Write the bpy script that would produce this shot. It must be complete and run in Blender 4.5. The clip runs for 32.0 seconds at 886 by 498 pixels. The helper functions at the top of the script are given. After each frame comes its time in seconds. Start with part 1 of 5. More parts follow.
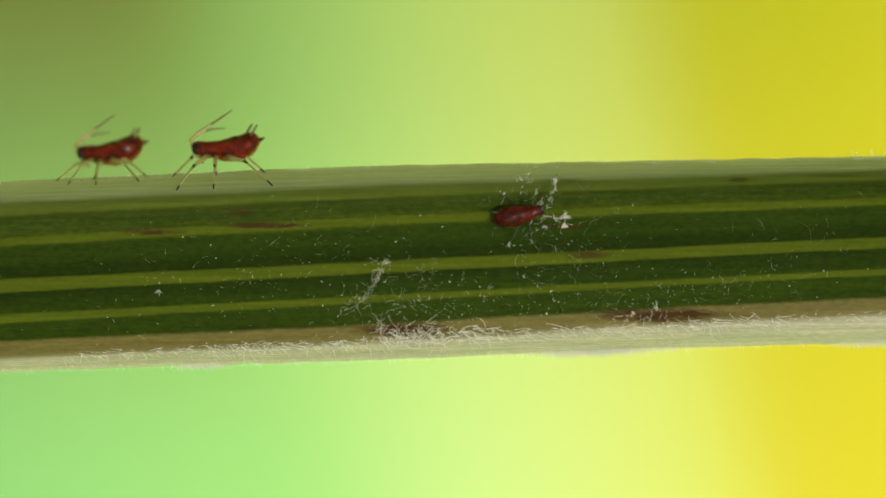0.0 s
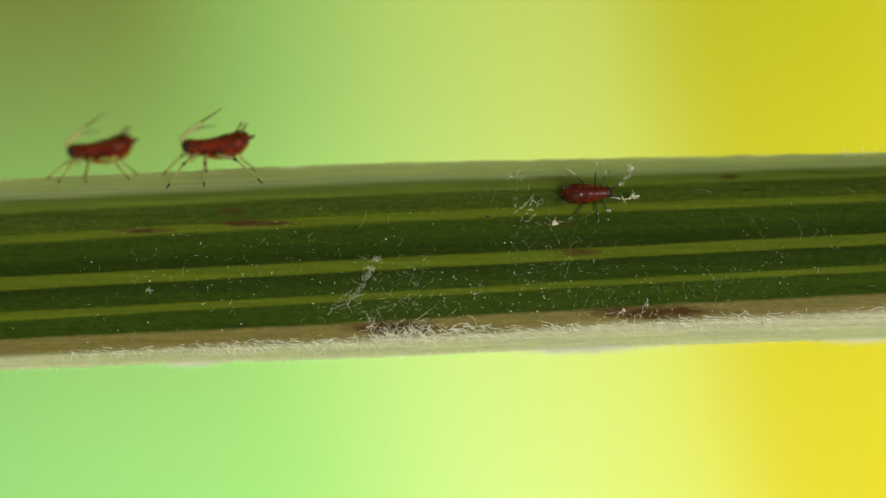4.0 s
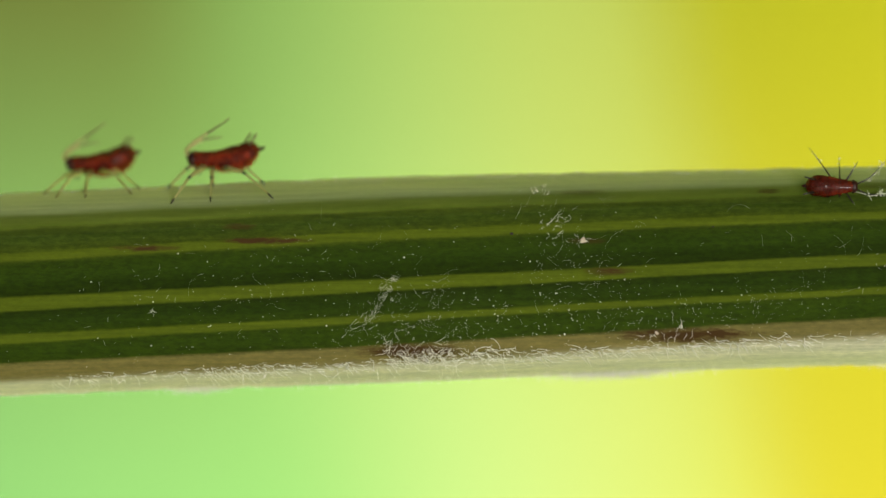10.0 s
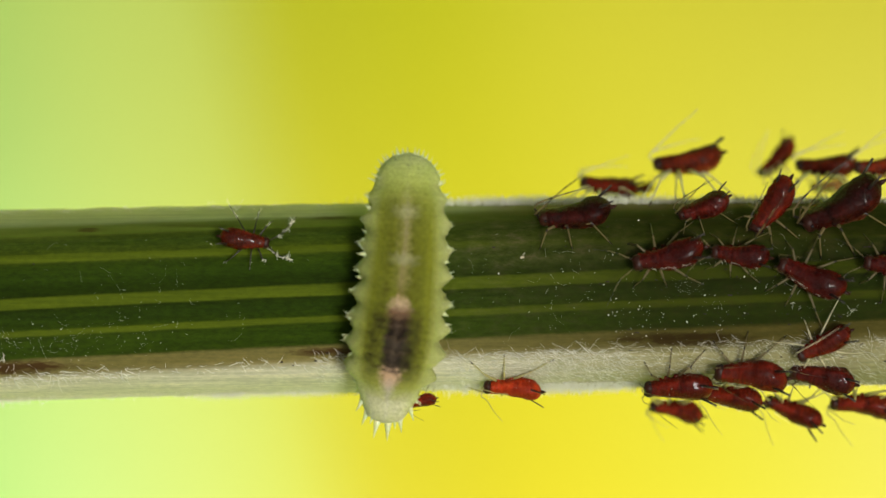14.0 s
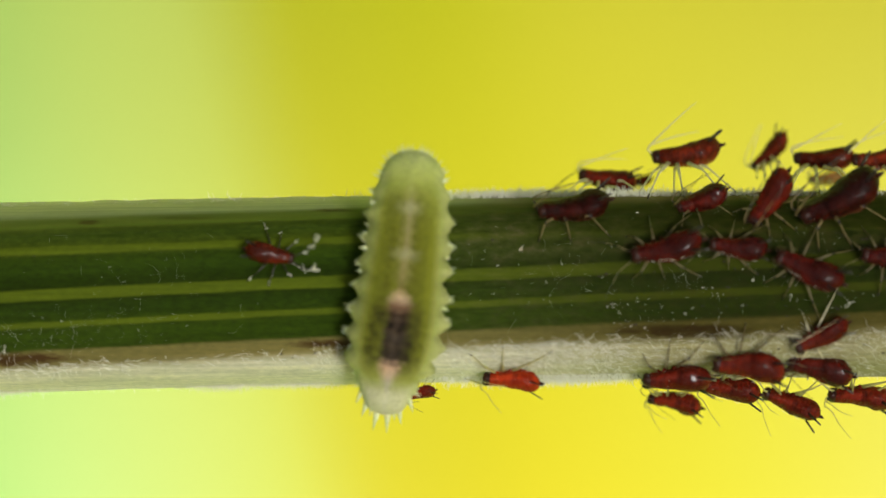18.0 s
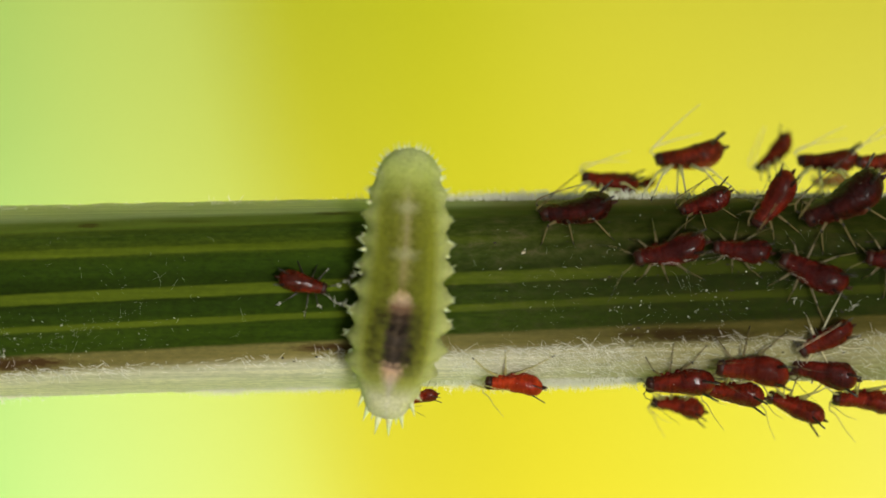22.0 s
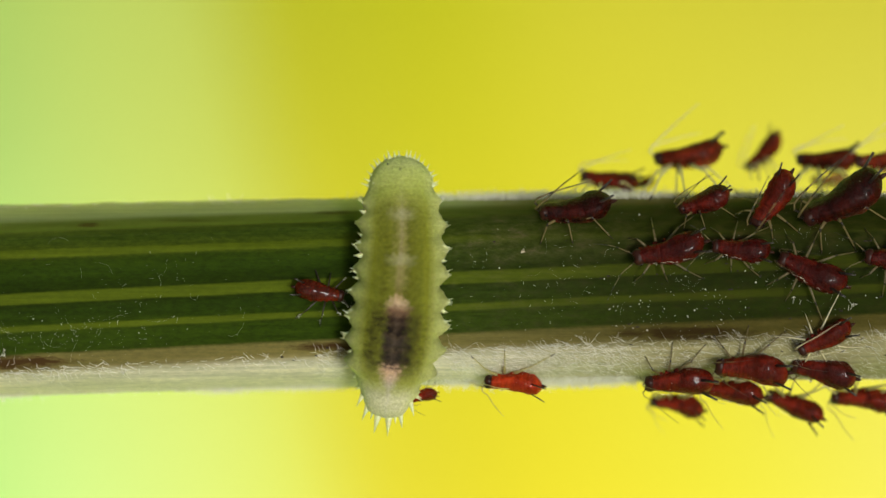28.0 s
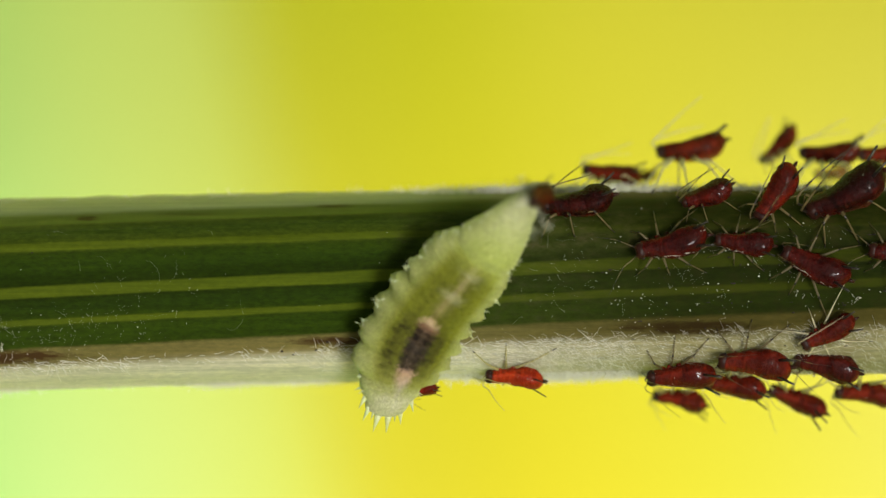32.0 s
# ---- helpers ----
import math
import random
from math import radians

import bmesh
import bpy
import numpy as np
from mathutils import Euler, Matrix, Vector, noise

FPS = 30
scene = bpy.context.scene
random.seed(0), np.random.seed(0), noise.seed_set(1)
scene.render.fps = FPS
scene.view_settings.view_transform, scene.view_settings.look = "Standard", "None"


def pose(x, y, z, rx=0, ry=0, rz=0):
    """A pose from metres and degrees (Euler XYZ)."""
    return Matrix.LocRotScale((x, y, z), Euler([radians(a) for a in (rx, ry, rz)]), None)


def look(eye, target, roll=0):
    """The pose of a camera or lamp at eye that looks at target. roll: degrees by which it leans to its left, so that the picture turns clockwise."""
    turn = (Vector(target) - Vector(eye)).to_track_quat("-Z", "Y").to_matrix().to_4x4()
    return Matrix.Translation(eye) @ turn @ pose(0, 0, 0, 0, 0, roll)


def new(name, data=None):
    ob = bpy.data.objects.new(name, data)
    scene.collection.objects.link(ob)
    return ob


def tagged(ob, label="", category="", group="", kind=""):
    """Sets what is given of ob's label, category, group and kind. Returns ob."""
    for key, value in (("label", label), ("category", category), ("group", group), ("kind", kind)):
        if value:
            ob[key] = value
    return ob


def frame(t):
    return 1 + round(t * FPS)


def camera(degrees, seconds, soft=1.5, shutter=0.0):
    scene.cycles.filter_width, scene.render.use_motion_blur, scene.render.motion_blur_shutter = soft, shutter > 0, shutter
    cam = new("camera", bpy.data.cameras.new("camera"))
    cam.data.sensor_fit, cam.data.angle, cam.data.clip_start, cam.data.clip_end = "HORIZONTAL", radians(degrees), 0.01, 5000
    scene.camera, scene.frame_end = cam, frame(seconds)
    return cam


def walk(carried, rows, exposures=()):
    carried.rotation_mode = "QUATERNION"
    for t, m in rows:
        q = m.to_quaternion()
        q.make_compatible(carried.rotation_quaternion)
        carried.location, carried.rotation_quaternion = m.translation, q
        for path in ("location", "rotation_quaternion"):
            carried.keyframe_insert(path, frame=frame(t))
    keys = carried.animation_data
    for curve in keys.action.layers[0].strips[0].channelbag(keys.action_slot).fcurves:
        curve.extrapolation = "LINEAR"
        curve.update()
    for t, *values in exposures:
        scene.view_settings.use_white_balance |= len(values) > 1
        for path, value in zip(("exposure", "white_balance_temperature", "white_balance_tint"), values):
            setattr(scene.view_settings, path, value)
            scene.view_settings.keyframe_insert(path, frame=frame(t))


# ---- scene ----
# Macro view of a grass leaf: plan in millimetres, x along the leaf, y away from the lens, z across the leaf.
MM = 0.001
TILT = Matrix.Rotation(radians(-80), 4, "X")      # the lens looks down on the leaf, 80 degrees below level
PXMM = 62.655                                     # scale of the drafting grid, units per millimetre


def gx(u):
    return (u - 784) / PXMM


def gz(v):
    return (441 - v) / PXMM


# ---- camera ----
cam = camera(7.16, 32.0, soft=1.4, shutter=0.5)
# seconds, middle of the view on the leaf (x, z), distance in mm, roll
VIEW = [
    (0.0, -18.547, -1.351, 203.59, 0.13), (0.5, -18.557, -1.548, 202.89, 0), (1.0, -18.516, -1.622, 203.09, 0), (1.5, -18.471, -1.499, 202.8, 0),
    (2.0, -18.427, -1.425, 203.28, 0), (2.5, -18.385, -1.423, 203.15, 0), (3.0, -18.335, -1.422, 203.19, 0), (3.5, -18.304, -1.422, 203.48, 0),
    (5.5, -18.208, -1.422, 203.29, 0), (6.0, -18.208, -1.422, 203.29, 0), (6.5, -18.254, -1.388, 202.32, 0), (7.0, -18.342, -1.322, 201.01, 0),
    (7.5, -18.422, -1.259, 199.63, 0), (8.0, -18.507, -1.192, 197.78, 0), (8.5, -18.599, -1.124, 196.33, 0), (9.0, -18.674, -1.057, 194.89, 0),
    (9.5, -18.765, -0.988, 192.95, 0), (10.0, -18.855, -0.91, 191.55, 0), (10.5, -18.957, -0.812, 189.9, -0.11), (11.0, -18.815, -0.715, 188.31, -0.19),
    (11.5, -16.614, -0.59, 187.29, -0.22), (12.0, -11.885, -0.513, 186.52, -0.39), (12.5, -6.462, -0.283, 187.75, -0.05), (13.0, -2.39, 0.06, 189.68, 0.11),
    (13.5, -0.481, 0.2, 194.58, 0.08), (14.0, 0.032, 0.13, 200.44, 0.06), (14.5, 0.067, 0.11, 201.15, 0.06), (16.5, 0.063, 0.032, 201.32, 0.08),
    (17.0, 0.062, 0.01, 201.25, 0.05), (17.5, 0.06, -0.034, 201.19, 0), (18.0, 0.057, -0.089, 201.19, 0.06), (18.5, 0.033, -0.227, 200.64, 0.07),
    (19.0, 0.032, -0.424, 199.96, 0), (19.5, 0.032, -0.637, 199.68, 0), (20.0, 0.014, -0.761, 200.11, 0), (20.5, 0.003, -0.556, 200.19, 0),
    (21.0, 0.002, -0.296, 200.06, 0), (21.5, 0.001, -0.096, 200.02, -0.05), (22.0, -0.0, -0.0, 200.0, 0), (22.5, -0.0, -0.0, 200.0, 0),
    (23.0, -0.0, -0.0, 200.0, 0), (23.5, -0.0, -0.0, 200.0, 0), (24.0, -0.0, -0.0, 200.0, 0), (24.5, 0.006, -0.004, 200.12, 0),
    (25.0, 0.009, -0.004, 200.16, 0), (25.5, 0.013, -0.01, 200.24, 0), (27.5, 0.015, -0.025, 200.29, 0), (28.0, 0.017, -0.025, 200.33, 0),
    (28.5, 0.017, -0.025, 200.33, 0), (29.0, 0.017, -0.025, 200.33, 0), (29.5, 0.017, -0.025, 200.33, 0), (30.0, 0.017, -0.027, 200.34, 0),
    (30.5, 0.01, -0.051, 200.09, 0), (31.0, -0.0, -0.128, 199.78, 0), (31.5, -0.006, -0.202, 199.59, 0), (32.0, -0.006, -0.202, 198.99, 0)
]


def view_pose(x, z, d, roll):
    eye = Vector((0.93 * x, -d, z)) * MM
    return TILT @ look(eye, Vector((x, 0, z)) * MM, roll)


# the plane of sharpness: seconds, millimetres behind the middle of the leaf
FOCUS = [(0.0, 1.0), (0.5, 0.1), (3.5, 0.0), (5.5, 0.0), (11.0, 0.0), (12.0, 0.5), (12.5, 0.7), (13.0, 0.3), (14.0, 0.4), (14.5, 0.7), (16.5, 1.2), (18.0, 1.6), (19.0, 1.9), (19.5, 2.4),
         (20.0, 3.4), (20.5, 2.9), (21.0, 2.3), (21.5, 1.8), (22.0, 1.0), (22.5, 0.3), (23.0, 0.0), (25.5, -0.1), (27.5, -0.1), (32.0, -0.1)]
focus_point = new("focus_point")
focus_point.empty_display_size = 0.001
walk(focus_point, [(t, TILT @ pose(0, d * MM, 0)) for t, d in FOCUS])
cam.data.dof.use_dof = True
cam.data.dof.focus_object = focus_point
cam.data.dof.aperture_fstop = 32.0

walk(cam, [(t, view_pose(x, z, d, roll)) for t, x, z, d, roll in VIEW],
     [(0.0, 0.24, 6250, 8), (32.0, 0.24, 6250, 8)])

# ---- world and sun ----
SUN_L = Vector((0.27, -0.95, -0.11)).normalized()   # towards the sun, in the leaf's own axes
SUN_W = (TILT.to_3x3() @ SUN_L).normalized()
SUN_EL = math.asin(SUN_W.z)
world = bpy.data.worlds.new("sky")
scene.world = world
world.use_nodes = True
wn = world.node_tree.nodes
wn.clear()
sky = wn.new("ShaderNodeTexSky")
sky.sky_type = "NISHITA"
sky.sun_disc = False
sky.sun_elevation = SUN_EL
sky.sun_rotation = math.atan2(SUN_W.x, SUN_W.y)
sky.dust_density = 8.0
sky.air_density = 0.5
sky.ozone_density = 0.3
sky_bg = wn.new("ShaderNodeBackground")
sky_bg.inputs["Strength"].default_value = 0.05
sky_out = wn.new("ShaderNodeOutputWorld")
world.node_tree.links.new(sky.outputs[0], sky_bg.inputs["Color"])
world.node_tree.links.new(sky_bg.outputs[0], sky_out.inputs["Surface"])

sun_data = bpy.data.lights.new("sun", "SUN")
sun_data.energy = 1.95
sun_data.angle = radians(12)
sun_data.color = (1.0, 0.97, 0.91)
sun = new("sun", sun_data)
sun.matrix_basis = look(SUN_W * 2.0, (0, 0, 0))

# ---- materials ----


def base_material(name):
    m = bpy.data.materials.new(name)
    m.use_nodes = True
    nt = m.node_tree
    bsdf = nt.nodes["Principled BSDF"]
    return m, nt, bsdf


def ramp_node(nt, stops, interp="LINEAR"):
    r = nt.nodes.new("ShaderNodeValToRGB")
    r.color_ramp.interpolation = interp
    e = r.color_ramp.elements
    e[0].position, e[0].color = stops[0][0], (*stops[0][1], 1)
    e[1].position, e[1].color = stops[-1][0], (*stops[-1][1], 1)
    for p, c in stops[1:-1]:
        k = e.new(p)
        k.color = (*c, 1)
    return r


def math_node(nt, op, a, b=None, clamp=False):
    n = nt.nodes.new("ShaderNodeMath")
    n.operation, n.use_clamp = op, clamp
    for i, v in enumerate((a, b)):
        if v is None:
            continue
        if isinstance(v, (int, float)):
            n.inputs[i].default_value = v
        else:
            nt.links.new(v, n.inputs[i])
    return n.outputs[0]


def mix_node(nt, fac, a, b, blend="MIX"):
    n = nt.nodes.new("ShaderNodeMix")
    n.data_type, n.blend_type = "RGBA", blend
    for s, v in ((n.inputs[0], fac), (n.inputs[6], a), (n.inputs[7], b)):
        if isinstance(v, (int, float)):
            s.default_value = v
        elif isinstance(v, tuple):
            s.default_value = (*v, 1)
        else:
            nt.links.new(v, s)
    return n.outputs[2]


def noise_node(nt, scale, vec=None, detail=3.0, rough=0.55):
    n = nt.nodes.new("ShaderNodeTexNoise")
    n.inputs["Scale"].default_value = scale
    n.inputs["Detail"].default_value = detail
    n.inputs["Roughness"].default_value = rough
    if vec is not None:
        nt.links.new(vec, n.inputs["Vector"])
    return n.outputs[0]


def coords(nt, sx=1000.0, sy=1000.0, sz=1000.0):
    """Object coordinates in millimetres, stretched."""
    tc = nt.nodes.new("ShaderNodeTexCoord")
    mp = nt.nodes.new("ShaderNodeMapping")
    mp.inputs["Scale"].default_value = (sx, sy, sz)
    nt.links.new(tc.outputs["Object"], mp.inputs["Vector"])
    return mp.outputs[0]


def bump_to(nt, bsdf, height, strength=0.4, distance=0.00002):
    b = nt.nodes.new("ShaderNodeBump")
    b.inputs["Strength"].default_value = strength
    b.inputs["Distance"].default_value = distance
    nt.links.new(height, b.inputs["Height"])
    nt.links.new(b.outputs[0], bsdf.inputs["Normal"])


def plain(name, rgb, rough=0.5, vary=0.3, scale=6.0, spec=0.5, sss=0.0):
    """A coloured surface with two scales of variation and fine relief."""
    m, nt, b = base_material(name)
    v = coords(nt)
    n1 = noise_node(nt, scale, v)
    n2 = noise_node(nt, scale * 6, v, 2.0)
    f = math_node(nt, "ADD", math_node(nt, "MULTIPLY", n1, 0.7), math_node(nt, "MULTIPLY", n2, 0.3))
    dark = tuple(c * (1 - vary) for c in rgb)
    light = tuple(min(1.0, c * (1 + vary)) for c in rgb)
    r = ramp_node(nt, [(0.3, dark), (0.7, light)])
    nt.links.new(f, r.inputs[0])
    col = r.outputs[0]
    nt.links.new(col, b.inputs["Base Color"])
    b.inputs["Roughness"].default_value = rough
    b.inputs["Specular IOR Level"].default_value = spec
    b.inputs["Subsurface Weight"].default_value = sss
    b.inputs["Subsurface Radius"].default_value = (1.0, 0.6, 0.3)
    b.inputs["Subsurface Scale"].default_value = 0.0003
    bump_to(nt, b, n2, 0.3)
    return m


# ---- meadow far below: drifts of yellow flowers and light green grass ----


def ground_material():
    m, nt, b = base_material("meadow")
    tc = nt.nodes.new("ShaderNodeTexCoord")
    spot = tc.outputs["Object"]
    sep = nt.nodes.new("ShaderNodeSeparateXYZ")
    nt.links.new(spot, sep.inputs[0])
    n = noise_node(nt, 90.0, spot, 2.0)
    u = math_node(nt, "ADD", sep.outputs[0], math_node(nt, "MULTIPLY", math_node(nt, "SUBTRACT", sep.outputs[1], 0.023), 0.17))
    u = math_node(nt, "ADD", u, math_node(nt, "MULTIPLY", math_node(nt, "SUBTRACT", n, 0.5), 0.002))
    u = math_node(nt, "DIVIDE", math_node(nt, "ADD", u, 0.04446), 0.0718, True)
    far = ramp_node(nt, [(0.0, (0.18, 0.20, 0.040)), (0.17, (0.20, 0.235, 0.045)), (0.26, (0.31, 0.52, 0.13)), (0.34, (0.45, 0.66, 0.155)), (0.42, (0.55, 0.69, 0.145)),
                         (0.492, (0.54, 0.63, 0.12)), (0.518, (0.485, 0.50, 0.026)), (0.64, (0.505, 0.515, 0.016)), (0.75, (0.595, 0.56, 0.038)), (1.0, (0.58, 0.54, 0.05))])
    near = ramp_node(nt, [(0.0, (0.31, 0.66, 0.20)), (0.22, (0.41, 0.80, 0.22)), (0.34, (0.66, 0.91, 0.28)), (0.42, (0.74, 0.89, 0.235)), (0.505, (0.77, 0.83, 0.14)),
                          (0.535, (0.76, 0.69, 0.045)), (0.62, (0.78, 0.69, 0.030)), (0.68, (0.85, 0.75, 0.034)), (0.78, (0.86, 0.80, 0.055)), (1.0, (0.92, 0.88, 0.17))])
    nt.links.new(u, far.inputs[0])
    nt.links.new(u, near.inputs[0])
    v = math_node(nt, "DIVIDE", math_node(nt, "SUBTRACT", sep.outputs[1], 0.0105), 0.0255, True)
    here = mix_node(nt, v, near.outputs[0], far.outputs[0])
    # the same colours go on as loose drifts over the rest of the meadow
    drift = ramp_node(nt, [(0.30, (0.20, 0.26, 0.05)), (0.42, (0.30, 0.58, 0.14)), (0.50, (0.52, 0.72, 0.15)), (0.58, (0.60, 0.56, 0.04)), (0.70, (0.83, 0.74, 0.05))])
    mixed = math_node(nt, "ADD", math_node(nt, "MULTIPLY", noise_node(nt, 9.0, spot, 3.0), 0.7), math_node(nt, "MULTIPLY", noise_node(nt, 0.7, spot, 3.0), 0.3))
    nt.links.new(mixed, drift.inputs[0])
    dist = nt.nodes.new("ShaderNodeVectorMath")
    dist.operation = "LENGTH"
    nt.links.new(spot, dist.inputs[0])
    away = math_node(nt, "DIVIDE", math_node(nt, "SUBTRACT", dist.outputs["Value"], 0.075), 0.09, True)
    col = mix_node(nt, away, here, drift.outputs[0])
    col = mix_node(nt, math_node(nt, "MULTIPLY", noise_node(nt, 900.0, spot), 0.25), col, (0.35, 0.5, 0.08), "SOFT_LIGHT")
    nt.links.new(col, b.inputs["Base Color"])
    b.inputs["Roughness"].default_value = 1.0
    b.inputs["Specular IOR Level"].default_value = 0.0
    return m


def mesh_ob(name, verts, faces, mats, parent=None, label="", smooth=True, mat_ids=None, attrs=None, scale=MM):
    """One mesh object from points in millimetres."""
    me = bpy.data.meshes.new(name)
    me.from_pydata([tuple(c * scale for c in v) for v in verts], [], faces)
    for mt in (mats if isinstance(mats, (list, tuple)) else [mats]):
        me.materials.append(mt)
    if mat_ids is not None:
        me.polygons.foreach_set("material_index", mat_ids)
    if smooth:
        me.polygons.foreach_set("use_smooth", [True] * len(me.polygons))
    for key, vals in (attrs or {}).items():
        at = me.attributes.new(key, "FLOAT", "POINT")
        at.data.foreach_set("value", vals)
    me.update()
    ob = new(name, me)
    if parent is not None:
        ob.parent = parent
    if label:
        tagged(ob, label)
    return ob


ground = mesh_ob("ground", [(-300, -300, 0), (300, -300, 0), (300, 300, 0), (-300, 300, 0)], [(0, 1, 2, 3)], ground_material(), scale=1.0)
ground.location = (0, 0, -0.13)
tagged(ground, "meadow ground with yellow flower drifts and light green grass", "ground", kind="structure")

# ---- shape helpers (millimetres) ----


def tube(pts, radii, sides=6, verts=None, faces=None, ids=None, mid=0, mids=None):
    """A closed tube along a polyline."""
    verts = [] if verts is None else verts
    faces = [] if faces is None else faces
    ids = [] if ids is None else ids
    pts = [Vector(p) for p in pts]
    start = len(verts)
    side = None
    for i, p in enumerate(pts):
        t = (pts[min(i + 1, len(pts) - 1)] - pts[max(i - 1, 0)]).normalized()
        if side is None:
            side = t.cross(Vector((0.31, 0.22, 0.92)))
            if side.length < 0.1:
                side = t.cross(Vector((1, 0, 0)))
        side = (side - t * side.dot(t)).normalized()
        up = t.cross(side)
        for k in range(sides):
            a = 2 * math.pi * k / sides
            verts.append(p + (side * math.cos(a) + up * math.sin(a)) * radii[i])
    for i in range(len(pts) - 1):
        for k in range(sides):
            a, b = start + i * sides + k, start + i * sides + (k + 1) % sides
            faces.append((a, b, b + sides, a + sides))
            ids.append(mids[i] if mids else mid)
    faces.append(tuple(start + k for k in reversed(range(sides))))
    ids.append(mids[0] if mids else mid)
    last = start + (len(pts) - 1) * sides
    faces.append(tuple(last + k for k in range(sides)))
    ids.append(mids[-1] if mids else mid)
    return verts, faces, ids


def curve_pts(ctrl, n):
    """Points along a smooth curve through the control points, at even arc length."""
    c = [Vector(p) for p in ctrl]
    c = [c[0] * 2 - c[1]] + c + [c[-1] * 2 - c[-2]]
    fine = []
    for i in range(1, len(c) - 2):
        for k in range(12):
            t = k / 12
            p0, p1, p2, p3 = c[i - 1], c[i], c[i + 1], c[i + 2]
            fine.append(0.5 * (2 * p1 + (p2 - p0) * t + (2 * p0 - 5 * p1 + 4 * p2 - p3) * t * t + (3 * p1 - p0 - 3 * p2 + p3) * t ** 3))
    fine.append(c[-2])
    return sample_arc(fine, [i / (n - 1) for i in range(n)])


def sample_arc(fine, fracs):
    arc = [0.0]
    for a, b in zip(fine, fine[1:]):
        arc.append(arc[-1] + (b - a).length)
    out, j = [], 0
    for f in fracs:
        s = min(max(f, 0.0), 1.0) * arc[-1]
        j = 0
        while j < len(arc) - 2 and arc[j + 1] < s:
            j += 1
        w = (s - arc[j]) / max(arc[j + 1] - arc[j], 1e-9)
        out.append(fine[j].lerp(fine[j + 1], w))
    return out


def loft(rings):
    """A closed skin over rings of equal count."""
    n = len(rings[0])
    verts = [v for r in rings for v in r]
    faces = []
    for i in range(len(rings) - 1):
        for k in range(n):
            a, b = i * n + k, i * n + (k + 1) % n
            faces.append((a, b, b + n, a + n))
    faces.append(tuple(reversed(range(n))))
    faces.append(tuple((len(rings) - 1) * n + k for k in range(n)))
    return verts, faces


def blob(c, r, seg=8, rings=6, squash=(1, 1, 1), verts=None, faces=None):
    verts = [] if verts is None else verts
    faces = [] if faces is None else faces
    s = len(verts)
    c = Vector(c)
    for i in range(1, rings):
        a = math.pi * i / rings
        for k in range(seg):
            b = 2 * math.pi * k / seg
            verts.append(c + Vector((r * squash[0] * math.sin(a) * math.cos(b), r * squash[1] * math.sin(a) * math.sin(b), r * squash[2] * math.cos(a))))
    for i in range(rings - 2):
        for k in range(seg):
            p, q = s + i * seg + k, s + i * seg + (k + 1) % seg
            faces.append((p, p + seg, q + seg, q))
    faces.append(tuple(s + k for k in range(seg)))
    faces.append(tuple(s + (rings - 2) * seg + k for k in reversed(range(seg))))
    return verts, faces


def thing(name, m, label, category, group="", kind=""):
    """An Empty at a thing's base, m in millimetres in the leaf's axes."""
    e = new(name)
    e.empty_display_size = 0.001
    e.matrix_basis = TILT @ to_m(m)
    return tagged(e, label, category, group, kind)


def to_m(m):
    m = m.copy()
    m.translation = m.translation * MM
    return m


# ---- the leaf ----


def leaf_mid(x):
    return -1.34594e-06 * x ** 3 - 4.79489e-04 * x ** 2 + 0.0170797 * x - 1.21668


def leaf_half(x):
    return 2.69108 - 0.002501 * x + 0.075 * math.exp(-((x + 21) / 6) ** 2)


# borders between the bands of the leaf: place across it in the material, then the same place on the blade as a curve in x / 10
BORDERS = ((-1.0, 0.0, 0.0, -1.0), (-0.76, 0.0118, 0.1076, -0.6267), (-0.58, 0.0133, 0.1138, -0.4414), (-0.37, 0.0065, 0.1079, -0.2111), (-0.30, 0.0130, 0.1203, -0.1378),
           (-0.06, 0.0091, 0.1037, 0.0712), (0.06, 0.0152, 0.1186, 0.1966), (0.41, -0.0008, 0.0594, 0.5075), (0.49, -0.0054, 0.0406, 0.5771), (0.69, 0.0092, 0.0721, 0.7805),
           (0.84, 0.0080, 0.0560, 0.8884), (1.0, 0.0, 0.0, 1.0))


def leaf_depth(v):
    """How far the front of the leaf lies from the focal plane."""
    return 2.5 * v ** 6 if v > 0 else 2.1 * v ** 8


def blade(x, w):
    """Where the place w across the material lies on the blade, -1 lower edge to 1 upper edge."""
    u = max(-3.3, min(1.5, x / 10))
    k = 0
    while k < len(BORDERS) - 2 and BORDERS[k + 1][0] < w:
        k += 1
    (w0, a0, b0, c0), (w1, a1, b1, c1) = BORDERS[k], BORDERS[k + 1]
    v0, v1 = (a0 * u + b0) * u + c0, (a1 * u + b1) * u + c1
    return v0 + (v1 - v0) * (w - w0) / (w1 - w0)


def ridge(w):
    """Height of the raised ribs."""
    return sum(0.016 * math.exp(-((w - r) / q) ** 2) for r, q in ((0.76, 0.09), (0.45, 0.05), (0.0, 0.07), (-0.335, 0.045)))


def leaf_y(x, z):
    v = (z - leaf_mid(x)) / leaf_half(x)
    return leaf_depth(max(-1.0, min(1.0, v)))


